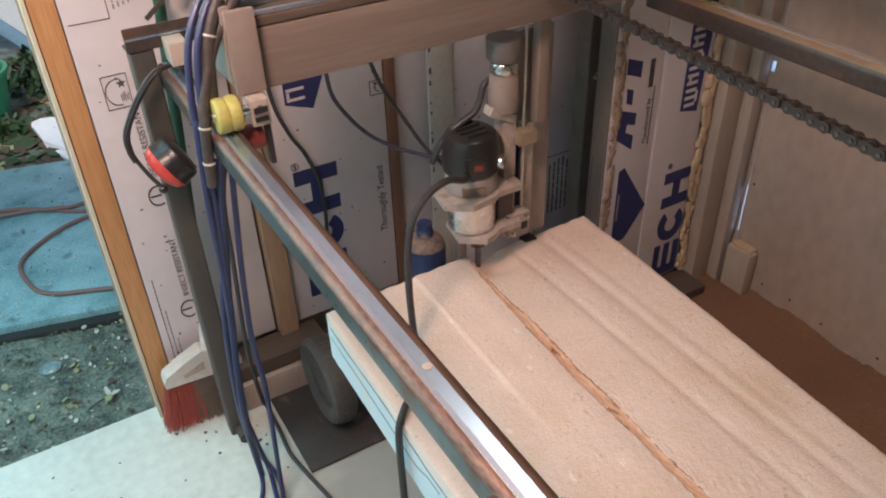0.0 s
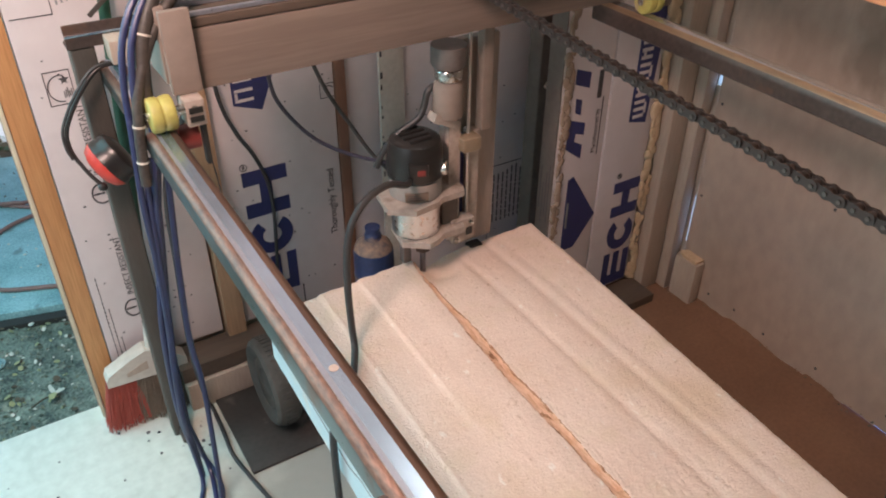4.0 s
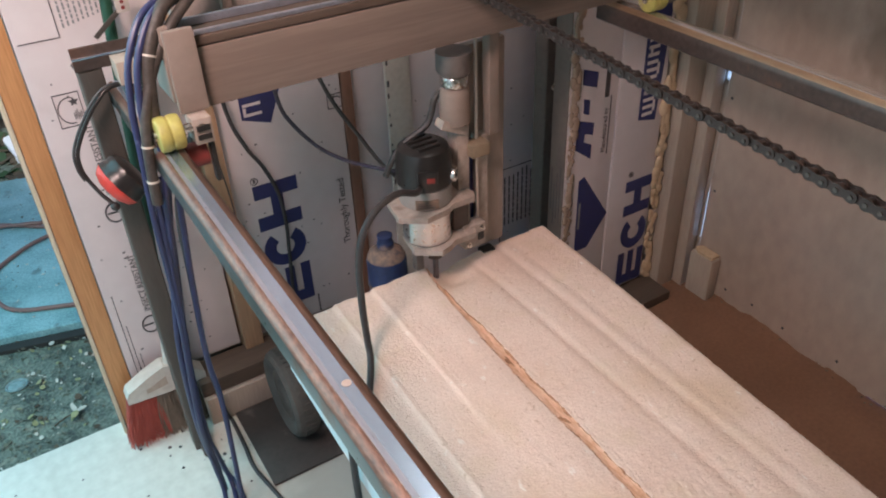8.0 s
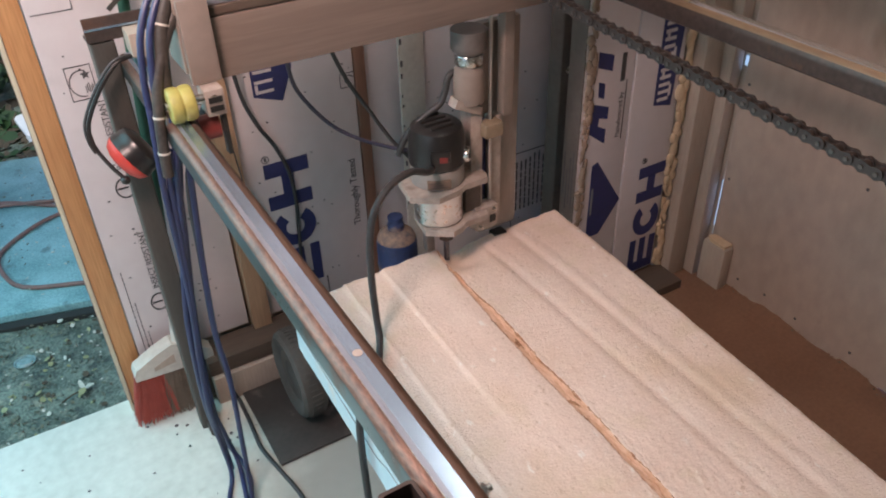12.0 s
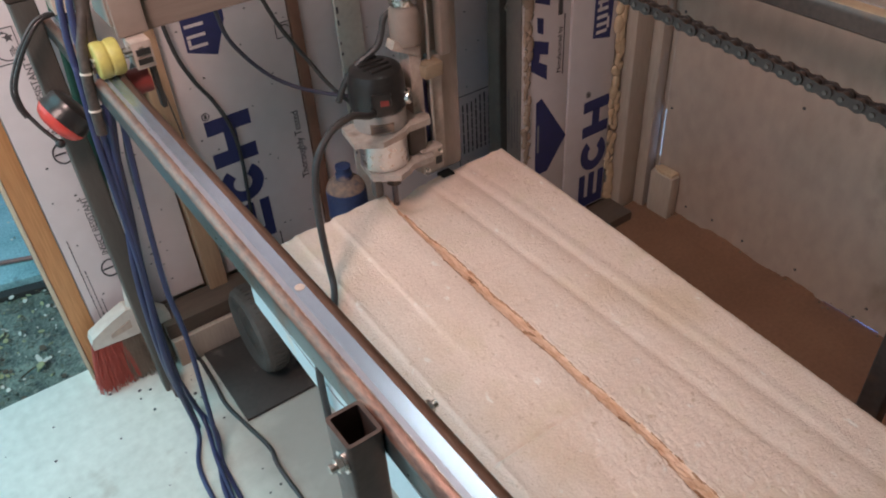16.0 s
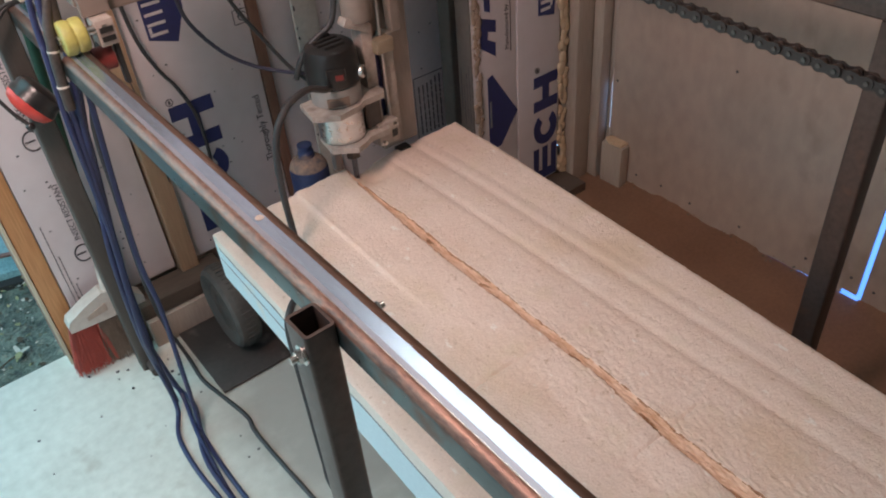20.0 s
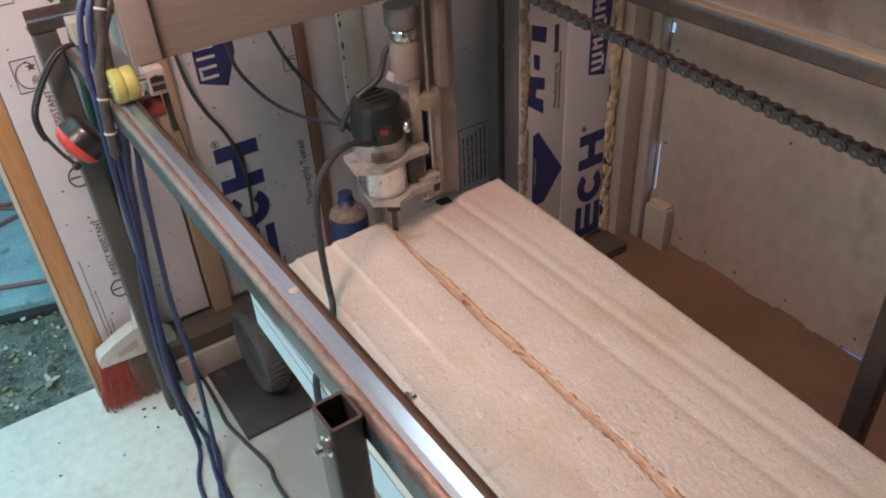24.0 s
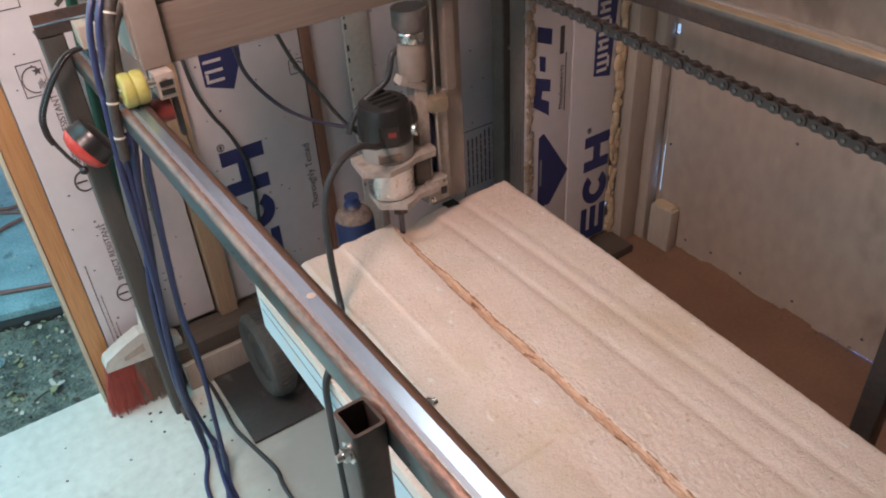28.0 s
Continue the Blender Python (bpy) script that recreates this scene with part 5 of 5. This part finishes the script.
def seam_z(y):
    """Height of the glue seam on the long sides."""
    k = (1.046 - y) / 1.3 * 39
    return foam_top(FX0, y) - 0.020 - 0.026 * min(1, k / 39) - 0.003 * math.sin(k * 0.7)


for a in (0, NC):
    vs = []
    for j in range(331):
        y = rows[j] + (0.004 * noise.noise(Vector((cols[a] * 45, 0, 2))) if j == 330 else 0)
        wob = 0.0012 * noise.noise(Vector((y * 30, a, 0)))
        zs = seam_z(rows[j])
        xa = taper(cols[a], y)
        vs.append((bm_up.verts.new((xa, y, foam_top(cols[a], rows[j]))), bm_up.verts.new((xa + wob, y, zs)), bm.verts.new((xa + wob, y, zs)), bm.verts.new((xa + wob, y, lo_z(y) + 0.002 * noise.noise(Vector((y * 50, 1, a)))))))
    for p0, p1 in zip(vs, vs[1:]):
        bm_up.faces.new((p0[0], p1[0], p1[1], p0[1]))
        bm.faces.new((p0[2], p1[2], p1[3], p0[3]))
part("upper_side", bm_up, M["foam_upper"], foam, "dusty cream upper layer of the edge")
vs = []
for i in range(NC + 1):
    y = rows[330] + 0.004 * noise.noise(Vector((cols[i] * 45, 0, 2)))
    vs.append((bm.verts.new((cols[i], y, foam_top(cols[i], rows[330]))), bm.verts.new((cols[i], y, lo_z(FY1)))))
for p0, p1 in zip(vs, vs[1:]):
    bm.faces.new((p0[0], p1[0], p1[1], p0[1]))
q = [bm.verts.new(v) for v in ((FX0, FY0, lo_z(FY0)), (FX1, FY0, lo_z(FY0)), (FX1, FY1, lo_z(FY1)), (FX0, FY1, lo_z(FY1)))]
bm.faces.new(q)
f0 = [bm.verts.new(v) for v in ((FX0, FY0, lo_z(FY0)), (FX1, FY0, lo_z(FY0)), (FX1, FY0, foam_top(FX1, FY0)), (FX0, FY0, foam_top(FX0, FY0)))]
bm.faces.new(f0)
side = part("sides", bm, M["foam_side"], foam, "pale blue lower layer of the foam edge")
bm = B()
line = []
for k in range(40):
    y = 1.03 - 1.3 * k / 39
    line.append((FX0 - 0.0006, y, seam_z(y)))
hose(bm, line, 0.0011, 6, 2)
part("seam", bm, M["seam"], side, "thin dark glue seam")
bm = B()
line = [(FX0 - 0.0006, 1.035 - 0.5 * k / 14, foam_top(FX0, 1.035 - 0.5 * k / 14) - 0.048 - 0.022 * k / 14 * (k < 10)) for k in range(12)]
hose(bm, line, 0.0009, 6, 2)
part("seam", bm, M["seam"], side)

sup = thing("foam_support", (0.7, 0.3, 0.0), "dark low timber frame under the foam slab", "support")
for y0 in (-0.3, 0.3, 0.85):
    zt = lo_z(y0)
    part("bearer", box(B(), 0.50, 0.96, y0, y0 + 0.04, zt - 0.05, zt - 0.0005, 0.003), M["old_wood"], sup)
    for x0 in (0.52, 0.90):
        part("leg", box(B(), x0, x0 + 0.04, y0 + 0.001, y0 + 0.039, 0.0012, zt - 0.0505, 0.003), M["old_wood"], sup)


# ---- things round the machine ----
plate = thing("base_plate", (0.39, 1.19, 0.0), "dusty dark steel plate lying on the floor", "plate")
part("plate", box(B(), 0.311, 0.50, 1.046, 1.335, 0.0005, 0.0085, 0.0025), M["mat"], plate)

wheel = thing("cart_wheel", (0.445, 1.17, 0.0095), "worn grey rubber cart wheel standing on the plate", "wheel")
m = Matrix.Translation((0.420, 1.176, 0.1095)) @ Matrix.Rotation(math.pi / 2, 4, "Y")
prof = [(0.058, -0.018), (0.072, -0.026), (0.088, -0.028), (0.097, -0.022), (0.100, -0.010), (0.100, 0.010), (0.097, 0.022), (0.088, 0.028), (0.072, 0.026), (0.058, 0.018)]
part("tyre", lathe(B(), prof, 48, m), M["tyre"], wheel)
part("rim", lathe(B(), [(0.014, -0.016), (0.0575, -0.020), (0.0575, 0.020), (0.014, 0.016)], 32, m), M["grey_post"], wheel)
bm = B()
for k in range(48):
    a = 2 * math.pi * k / 48
    mm = m @ Matrix.Rotation(a, 4, "Z") @ Matrix.Translation((0.1005, 0, 0))
    box(bm, -0.0018, 0.0018, -0.002, 0.002, -0.012, 0.012, 0, mm)
part("tread", bm, M["tyre"], wheel)

# broom leaning on the leg
broom = thing("broom", (0.16, 1.33, 0.0), "angled broom with white head, red and grey bristles", "broom")
out = [(0.108, 0.138), (0.114, 0.152), (0.16, 0.176), (0.196, 0.190), (0.212, 0.186), (0.222, 0.176), (0.262, 0.150), (0.276, 0.136), (0.276, 0.118), (0.226, 0.116), (0.108, 0.124)]
head = part("head", prism(B(), out, 0.036, flat(0, 1.352, 0.0)), M["white_dusty"], broom, "dusty white plastic broom head")
part("recess", prism(B(), [(0.150, 0.146), (0.196, 0.164), (0.196, 0.142), (0.150, 0.136)], 0.0012, flat(0, 1.3158, 0.0)), M["grey_wood"], head)
rnd = random.Random(3)
for name, x0, x1, mat, n, label in (("red_bristles", 0.108, 0.165, M["bristle_red"], 380, "faded red bristles"), ("grey_bristles", 0.166, 0.270, M["bristle_grey"], 520, "dusty grey bristles")):
    bm = B()
    for _ in range(n):
        u, w = rnd.random(), rnd.random()
        x, y = x0 + (x1 - x0) * u, 1.320 + 0.028 * w
        lean = -0.022 + 0.03 * u if name == "red_bristles" else 0.012 * (u - 0.6)
        a, b = Vector((x, y, 0.126)), Vector((x + lean + rnd.uniform(-0.008, 0.008), y + rnd.uniform(-0.022, 0.012), rnd.uniform(0.001, 0.012)))
        mid = (a + b) / 2 + Vector((rnd.uniform(-0.004, 0.004), rnd.uniform(-0.004, 0.004), 0))
        r = 0.0011
        ring = []
        for q in (a, mid, b):
            ring.append([bm.verts.new(q + Vector((r * math.cos(t), r * math.sin(t), 0))) for t in (0, 2.1, 4.2)])
        for s, t in zip(ring, ring[1:]):
            for k in range(3):
                bm.faces.new((s[k], s[(k + 1) % 3], t[(k + 1) % 3], t[k]))
    part(name, bm, mat, broom, label)
bm = B()
rod(bm, (0.215, 1.332, 0.18), (0.2225, 1.334, 0.25), 0.016, 0.0135, seg=20)
part("socket", bm, M["white_dusty"], broom)
bm = B()
rod(bm, (0.2225, 1.334, 0.22), (0.325, 1.352, 1.35), 0.0098, seg=20)
part("handle", bm, M["green"], broom, "dark green round handle")

# ear muffs hung on the leg
muffs = thing("ear_muffs", (0.22, 1.21, 0.62), "black and red ear defenders hung on the leg", "ear muffs")
mc = Matrix.Translation((0.209, 1.185, 0.699)) @ Vector((-0.86, 0.02, -0.50)).to_track_quat("Z", "Y").to_matrix().to_4x4()
cup = part("cup", lathe(B(), [(0.010, -0.033), (0.030, -0.0315), (0.039, -0.026), (0.041, -0.018), (0.040, -0.013), (0.042, -0.008), (0.043, 0.0)], 36, mc), M["black"], muffs)
part("shell", lathe(B(), [(0.0425, 0.0006), (0.0415, 0.005), (0.036, 0.014), (0.025, 0.0195), (0.010, 0.022)], 36, mc), M["red"], cup, "bright red shell")
BAND = [(0.275, 1.215, 0.845), (0.250, 1.205, 0.853), (0.225, 1.2, 0.846), (0.192, 1.195, 0.812), (0.165, 1.193, 0.768), (0.161, 1.19, 0.737), (0.166, 1.187, 0.715)]
part("headband", hose(B(), BAND, 0.0034, 12), M["black"], muffs)
part("pad_strip", hose(B(), [(x - 0.0055, y - 0.002, z + 0.0035) for x, y, z in BAND], 0.0023, 8), M["rubber"], muffs, "worn grey strip along the band")
part("wire", hose(B(), [(0.165, 1.187, 0.718), (0.178, 1.183, 0.688), (0.192, 1.18, 0.664)], 0.0034, 8), M["rubber"], muffs)
bm = bmesh.new()
bmesh.ops.create_icosphere(bm, subdivisions=2, radius=0.008, matrix=Matrix.Translation((0.192, 1.18, 0.662)))
part("pivot", bm, M["black"], muffs)

# propane cylinder on a block behind the foam
stand = whole("wood_stand", box(B(), 0.63, 0.76, 1.15, 1.27, 0.0, 0.2125, 0.004), M["old_wood"], "dark wood block the cylinder stands on", "block")
prop = thing("propane_cylinder", (0.690, 1.205, 0.2125), "blue gas cylinder with a dusty shoulder", "gas cylinder")
c = Matrix.Translation((0.690, 1.205, 0.213))
part("body", lathe(B(), [(0.039, 0.0), (0.0435, 0.004), (0.044, 0.058), (0.0446, 0.060), (0.0446, 0.070), (0.044, 0.072), (0.044, 0.124), (0.0425, 0.133)], 40, c), M["propane"], prop)
part("shoulder", lathe(B(), [(0.0424, 0.1335), (0.038, 0.144), (0.029, 0.152), (0.0185, 0.157)], 40, c), M["dust_shoulder"], prop, "dust-caked rounded shoulder")
part("collar", lathe(B(), [(0.0182, 0.1575), (0.0182, 0.169), (0.0165, 0.171), (0.0155, 0.179), (0.0165, 0.181), (0.0165, 0.187), (0.0125, 0.188)], 28, c), M["propane"], prop)
part("valve", lathe(B(), [(0.012, 0.1872), (0.012, 0.1882), (0.004, 0.184)], 20, c), M["black"], prop)
part("band", lathe(B(), [(0.0447, 0.060), (0.0456, 0.062), (0.0456, 0.068), (0.0447, 0.070)], 40, c), M["dust_shoulder"], prop, "pale dusty seam band")

# small wood block at the right wall
blk = thing("wood_block", (1.51, 1.02, 0.0), "pale dusty wood offcut against the wall", "block")
part("block", box(B(), 1.4975, 1.532, 0.978, 1.052, 0.0015, 0.128, 0.007, None), M["grey_wood"], blk)
part("top_foam", prism(B(), [(1.502, 0.985), (1.530, 0.985), (1.530, 1.04), (1.512, 1.048), (1.502, 1.03)], 0.008, Matrix.Translation((0, 0, 0.1275))), M["spray"], blk, "smear of yellow foam")

# screws in the plywood
rnd = random.Random(8)
screws = [(0.95, 0.045), (0.865, 0.05), (0.77, 0.04), (0.62, 0.045), (0.44, 0.05), (1.04, 0.30), (1.04, 0.55), (1.045, 0.80), (0.70, 0.44), (0.33, 0.06), (0.33, 0.35), (0.275, 0.05), (0.25, 0.12), (0.22, 0.06), (0.36, 0.11)]
for y, z in screws:
    bm = B()
    rod(bm, (RIGHT + 0.001, y, z), (RIGHT - 0.0012, y, z), 0.0036, seg=10)
    whole("screw", bm, M["ink"], "dark screw head set in the plywood", "screw", group="wall screws")

# ---- overhead timber near the camera's upper view ----
over = thing("overhead_timber", (1.0, 0.5, 1.03), "bright orange pine timber with a dark knot", "timber")
part("timber", box(B(), 0.985, 1.023, -0.55, 0.95, 1.037, 1.142, 0.003), M["pine_y"], over)
bm = B()
lathe(bm, [(0.014, 0.0), (0.0135, 0.0006)], 20, Matrix.Translation((0.9848, 0.42, 1.112)) @ Matrix.Rotation(-math.pi / 2, 4, "Y") @ Matrix.Diagonal((0.8, 1.2, 1, 1)))
part("knot", bm, M["knot"], over, "reddish-brown knot")
bm = B()
lathe(bm, [(0.0075, 0.0), (0.007, 0.0005)], 16, Matrix.Translation((0.9840, 0.418, 1.111)) @ Matrix.Rotation(-math.pi / 2, 4, "Y") @ Matrix.Diagonal((0.7, 1.4, 1, 1)))
part("knot_heart", bm, M["knot_heart"], over, "dark brown knot heart")
part("crack", box(B(), 0.9838, 0.9848, 0.72, 0.78, 1.119, 1.1205), M["dark_gap"], over, "short dark crack")
part("hanger", box(B(), 0.99, 1.018, -0.50, -0.46, 1.1425, 2.2995, 0.002), M["pine"], over)
part("hanger", box(B(), 0.99, 1.018, 0.905, 0.945, 1.1425, 2.2995, 0.002), M["pine"], over)

# ---- cables ----
def cable(name, points, r, mat, label, group=""):
    return whole(name, hose(B(), points, r, 10, 8), mat, label, "cable", group=group)


loom = thing("cable_bundle", (0.27, 0.99, 0.9), "sleeved bundle of blue cables hanging from the gantry end", "cables")
S1 = [(0.432, 1.06, 1.048), (0.385, 1.04, 1.044), (0.335, 1.02, 1.028), (0.300, 1.0, 1.012), (0.270, 0.985, 0.965), (0.258, 0.978, 0.91), (0.254, 0.975, 0.865), (0.2525, 0.972, 0.845)]
S2 = [(0.425, 1.05, 1.036), (0.37, 1.028, 1.03), (0.315, 1.0, 0.998), (0.276, 0.985, 0.955), (0.248, 0.972, 0.90), (0.236, 0.966, 0.85), (0.230, 0.962, 0.80), (0.2275, 0.96, 0.765)]
part("sleeve", hose(B(), S1, 0.0095, 14), M["sleeve"], loom, "black spiral cable sleeve")
part("sleeve", hose(B(), S2, 0.0078, 12), M["sleeve"], loom, "black spiral cable sleeve")
for line, k, r in ((S1, 4, 0.0104), (S1, 6, 0.0104), (S2, 5, 0.0086), (S2, 6, 0.0086)):
    a, b = Vector(line[k]), (Vector(line[k + 1]) - Vector(line[k - 1])).normalized()
    bm = B()
    rod(bm, a - 0.0014 * b, a + 0.0014 * b, r, seg=18)
    part("tie", bm, M["white_dusty"], loom, "pale cable tie")
for dx, dy in ((-0.016, -0.004), (-0.026, 0.004)):
    part("cable", hose(B(), [(x + dx, y + dy, z - 0.004) for x, y, z in S1[2:]] + [(0.246 + dx, 0.98, 0.74), (0.232 + 0.5 * dx, 0.99, 0.62), (0.223 + 0.3 * dx, 1.0, 0.50), (0.212 + 0.2 * dx, 1.012, 0.38), (0.208 + 0.2 * dx, 1.03, 0.25), (0.22 + 0.2 * dx, 1.08, 0.10), (0.226 + 0.3 * dx, 1.09, 0.01)], 0.0049, 10), M["blue_hose"], loom, "dark blue round cable")
CAB = (
    [(0.262, 0.975, 0.88), (0.252, 0.97, 0.80), (0.243, 0.985, 0.73), (0.221, 1.0, 0.594), (0.204, 1.01, 0.46), (0.199, 1.03, 0.27), (0.212, 1.075, 0.10), (0.214, 1.07, 0.012), (0.182, 0.98, 0.007), (0.185, 0.8, 0.007), (0.23, 0.5, 0.007)],
    [(0.267, 0.975, 0.88), (0.262, 0.97, 0.80), (0.258, 0.99, 0.70), (0.250, 1.0, 0.58), (0.242, 1.0, 0.44), (0.246, 1.0, 0.33), (0.240, 1.0, 0.168), (0.232, 0.99, 0.04), (0.224, 0.95, 0.007), (0.225, 0.75, 0.007), (0.26, 0.45, 0.007)],
    [(0.258, 0.972, 0.88), (0.246, 0.965, 0.80), (0.236, 0.98, 0.71), (0.226, 1.0, 0.58), (0.212, 1.01, 0.44), (0.206, 1.04, 0.27), (0.226, 1.10, 0.10), (0.236, 1.085, 0.016), (0.216, 0.955, 0.0215), (0.205, 0.75, 0.008), (0.245, 0.45, 0.007)],
    [(0.238, 0.965, 0.80), (0.238, 0.985, 0.70), (0.230, 1.01, 0.58), (0.218, 1.03, 0.44), (0.214, 1.06, 0.26), (0.222, 1.12, 0.09), (0.235, 1.15, 0.009), (0.245, 1.05, 0.0075), (0.20, 0.88, 0.0215), (0.215, 0.6, 0.007)],
)
for pts in CAB:
    part("cable", hose(B(), pts, 0.0048, 10, 8), M["blue_hose"], loom, "dark blue round cable")

cable("floor_cable", [(0.34, 1.0, 0.90), (0.33, 1.1, 0.80), (0.30, 1.2, 0.65), (0.286, 1.2, 0.58), (0.281, 1.2, 0.48), (0.272, 1.215, 0.24), (0.288, 1.262, 0.05), (0.298, 1.268, 0.006), (0.296, 1.19, 0.006), (0.292, 1.114, 0.006), (0.304, 1.038, 0.006), (0.318, 0.95, 0.006), (0.312, 0.88, 0.006), (0.325, 0.6, 0.006)], 0.0046, M["rubber"], "thin dark cable trailing across the floor")
cable("power_cord", [set_back(p, max(0.0, 1 - 0.16 * k)) for k, p in enumerate([(0.632, 0.932, 0.662), (0.612, 0.912, 0.672), (0.575, 0.90, 0.69), (0.535, 0.895, 0.68), (0.506, 0.895, 0.645), (0.493, 0.895, 0.594), (0.488, 0.892, 0.514), (0.487, 0.885, 0.44), (0.478, 0.86, 0.408), (0.44, 0.80, 0.394), (0.402, 0.765, 0.394), (0.383, 0.75, 0.372), (0.379, 0.745, 0.30), (0.378, 0.74, 0.18), (0.372, 0.72, 0.05), (0.36, 0.66, 0.008), (0.36, 0.4, 0.008)])], 0.0062, M["rubber"], "thick black router cord draped over the foam")
cable("motor_cable", [set_back(p) for p in [(0.722, 0.985, 0.80), (0.700, 0.985, 0.79), (0.692, 0.985, 0.765), (0.680, 0.985, 0.745), (0.648, 0.995, 0.722), (0.622, 1.0, 0.695), (0.610, 1.01, 0.66)]], 0.0062, M["rubber"], "black cable between motor and router")
cable("loose_cable", [set_back(p) for p in [(0.440, 1.02, 0.868), (0.462, 1.05, 0.80), (0.505, 1.05, 0.735), (0.55, 1.04, 0.697), (0.60, 1.02, 0.674), (0.635, 1.0, 0.665)]], 0.0036, M["slack"], "slack grey-blue cable behind the router")
cable("loose_cable", [set_back(p) for p in [(0.512, 1.022, 0.87), (0.545, 1.045, 0.80), (0.58, 1.04, 0.735), (0.61, 1.03, 0.68), (0.635, 1.005, 0.645)]], 0.0036, M["rubber"], "straight dark cable behind the router")
cable("wall_cable", [(0.43, 1.34, 0.90), (0.448, 1.35, 0.70), (0.475, 1.362, 0.61), (0.505, 1.366, 0.55), (0.527, 1.366, 0.48), (0.532, 1.366, 0.40), (0.528, 1.366, 0.33), (0.52, 1.36, 0.24), (0.51, 1.34, 0.122)], 0.0041, M["rubber"], "dark cable hanging against the board")
cable("upper_cable", [(0.428, 1.058, 1.048), (0.45, 1.09, 1.06), (0.47, 1.15, 1.10), (0.50, 1.25, 1.17), (0.52, 1.34, 1.26), (0.525, 1.36, 1.5)], 0.006, M["rubber"], "dark cable running up the wall")
cable("upper_cable", [(0.42, 1.055, 1.048), (0.418, 1.09, 1.06), (0.414, 1.18, 1.10), (0.408, 1.30, 1.18), (0.405, 1.34, 1.4)], 0.005, M["rubber"], "dark cable running up the wall")

cable("thin_wire", [(0.392, 1.338, 0.86), (0.398, 1.332, 0.70), (0.411, 1.33, 0.585), (0.419, 1.335, 0.49), (0.421, 1.345, 0.36)], 0.0014, M["rubber"], "thin black wire hanging beside the stud")

# scraps lying on the ground outside the doorway
scrap = thing("leaf_scrap", (-0.003, 1.585, -0.07), "pale torn leaf scrap with three lobes on the gravel", "leaf")
for k, (a, ln, w, mat) in enumerate(((1.75, 0.034, 0.0065, "chip_pale"), (0.1, 0.026, 0.006, "chip_pale"), (-1.9, 0.028, 0.010, "leaf_pale"))):
    m = Matrix.Translation((-0.003, 1.585, -0.066 + 0.002 * k)) @ Matrix.Rotation(a, 4, "Z") @ Matrix.Rotation(-0.12, 4, "Y")
    part("lobe", prism(B(), [(0.0, -0.3 * w), (0.35 * ln, -w), (ln, -0.55 * w), (0.92 * ln, 0.5 * w), (0.4 * ln, 0.9 * w), (0.0, 0.35 * w)], 0.0016, m), M[mat], scrap)
part("stalk", hose(B(), [(-0.01, 1.583, -0.066), (-0.03, 1.581, -0.067), (-0.058, 1.57, -0.07)], 0.0022, 6), M["leaf_brown"], scrap, "thin dark stalk")
cover = thing("clear_lid", (-0.115, 1.775, -0.07), "small crumpled clear plastic lid on the ground", "lid")
part("disc", lathe(B(), [(0.002, 0.002), (0.016, 0.0035), (0.021, 0.001), (0.024, 0.004), (0.027, 0.0042), (0.028, 0.001)], 28, Matrix.Translation((-0.115, 1.775, -0.072)) @ Matrix.Rotation(0.14, 4, "X") @ Matrix.Diagonal((1.0, 0.75, 1, 1))), M["pale_film"], cover)

# small tag and lever beside the leg
tag = thing("hanging_tag", (0.30, 1.3, 0.93), "white tag with red marks on the wall", "tag")
part("card", box(B(), 0.296, 0.318, 1.31, 1.312, 0.93, 0.965, 0.001, None), M["white_dusty"], tag)
bm = B()
for k in range(3):
    rod(bm, (0.307, 1.3098, 0.938 + 0.0095 * k), (0.307, 1.3092, 0.938 + 0.0095 * k), 0.0032, seg=12)
part("mark", bm, M["dark_red"], tag, "small dull red marks")
part("strip", box(B(), -0.004, 0.004, -0.001, 0.001, -0.045, 0.03, 0.0005, Matrix.Translation((0.288, 1.312, 0.925)) @ Matrix.Rotation(0.9, 4, "Y")), M["grey_post"], tag)
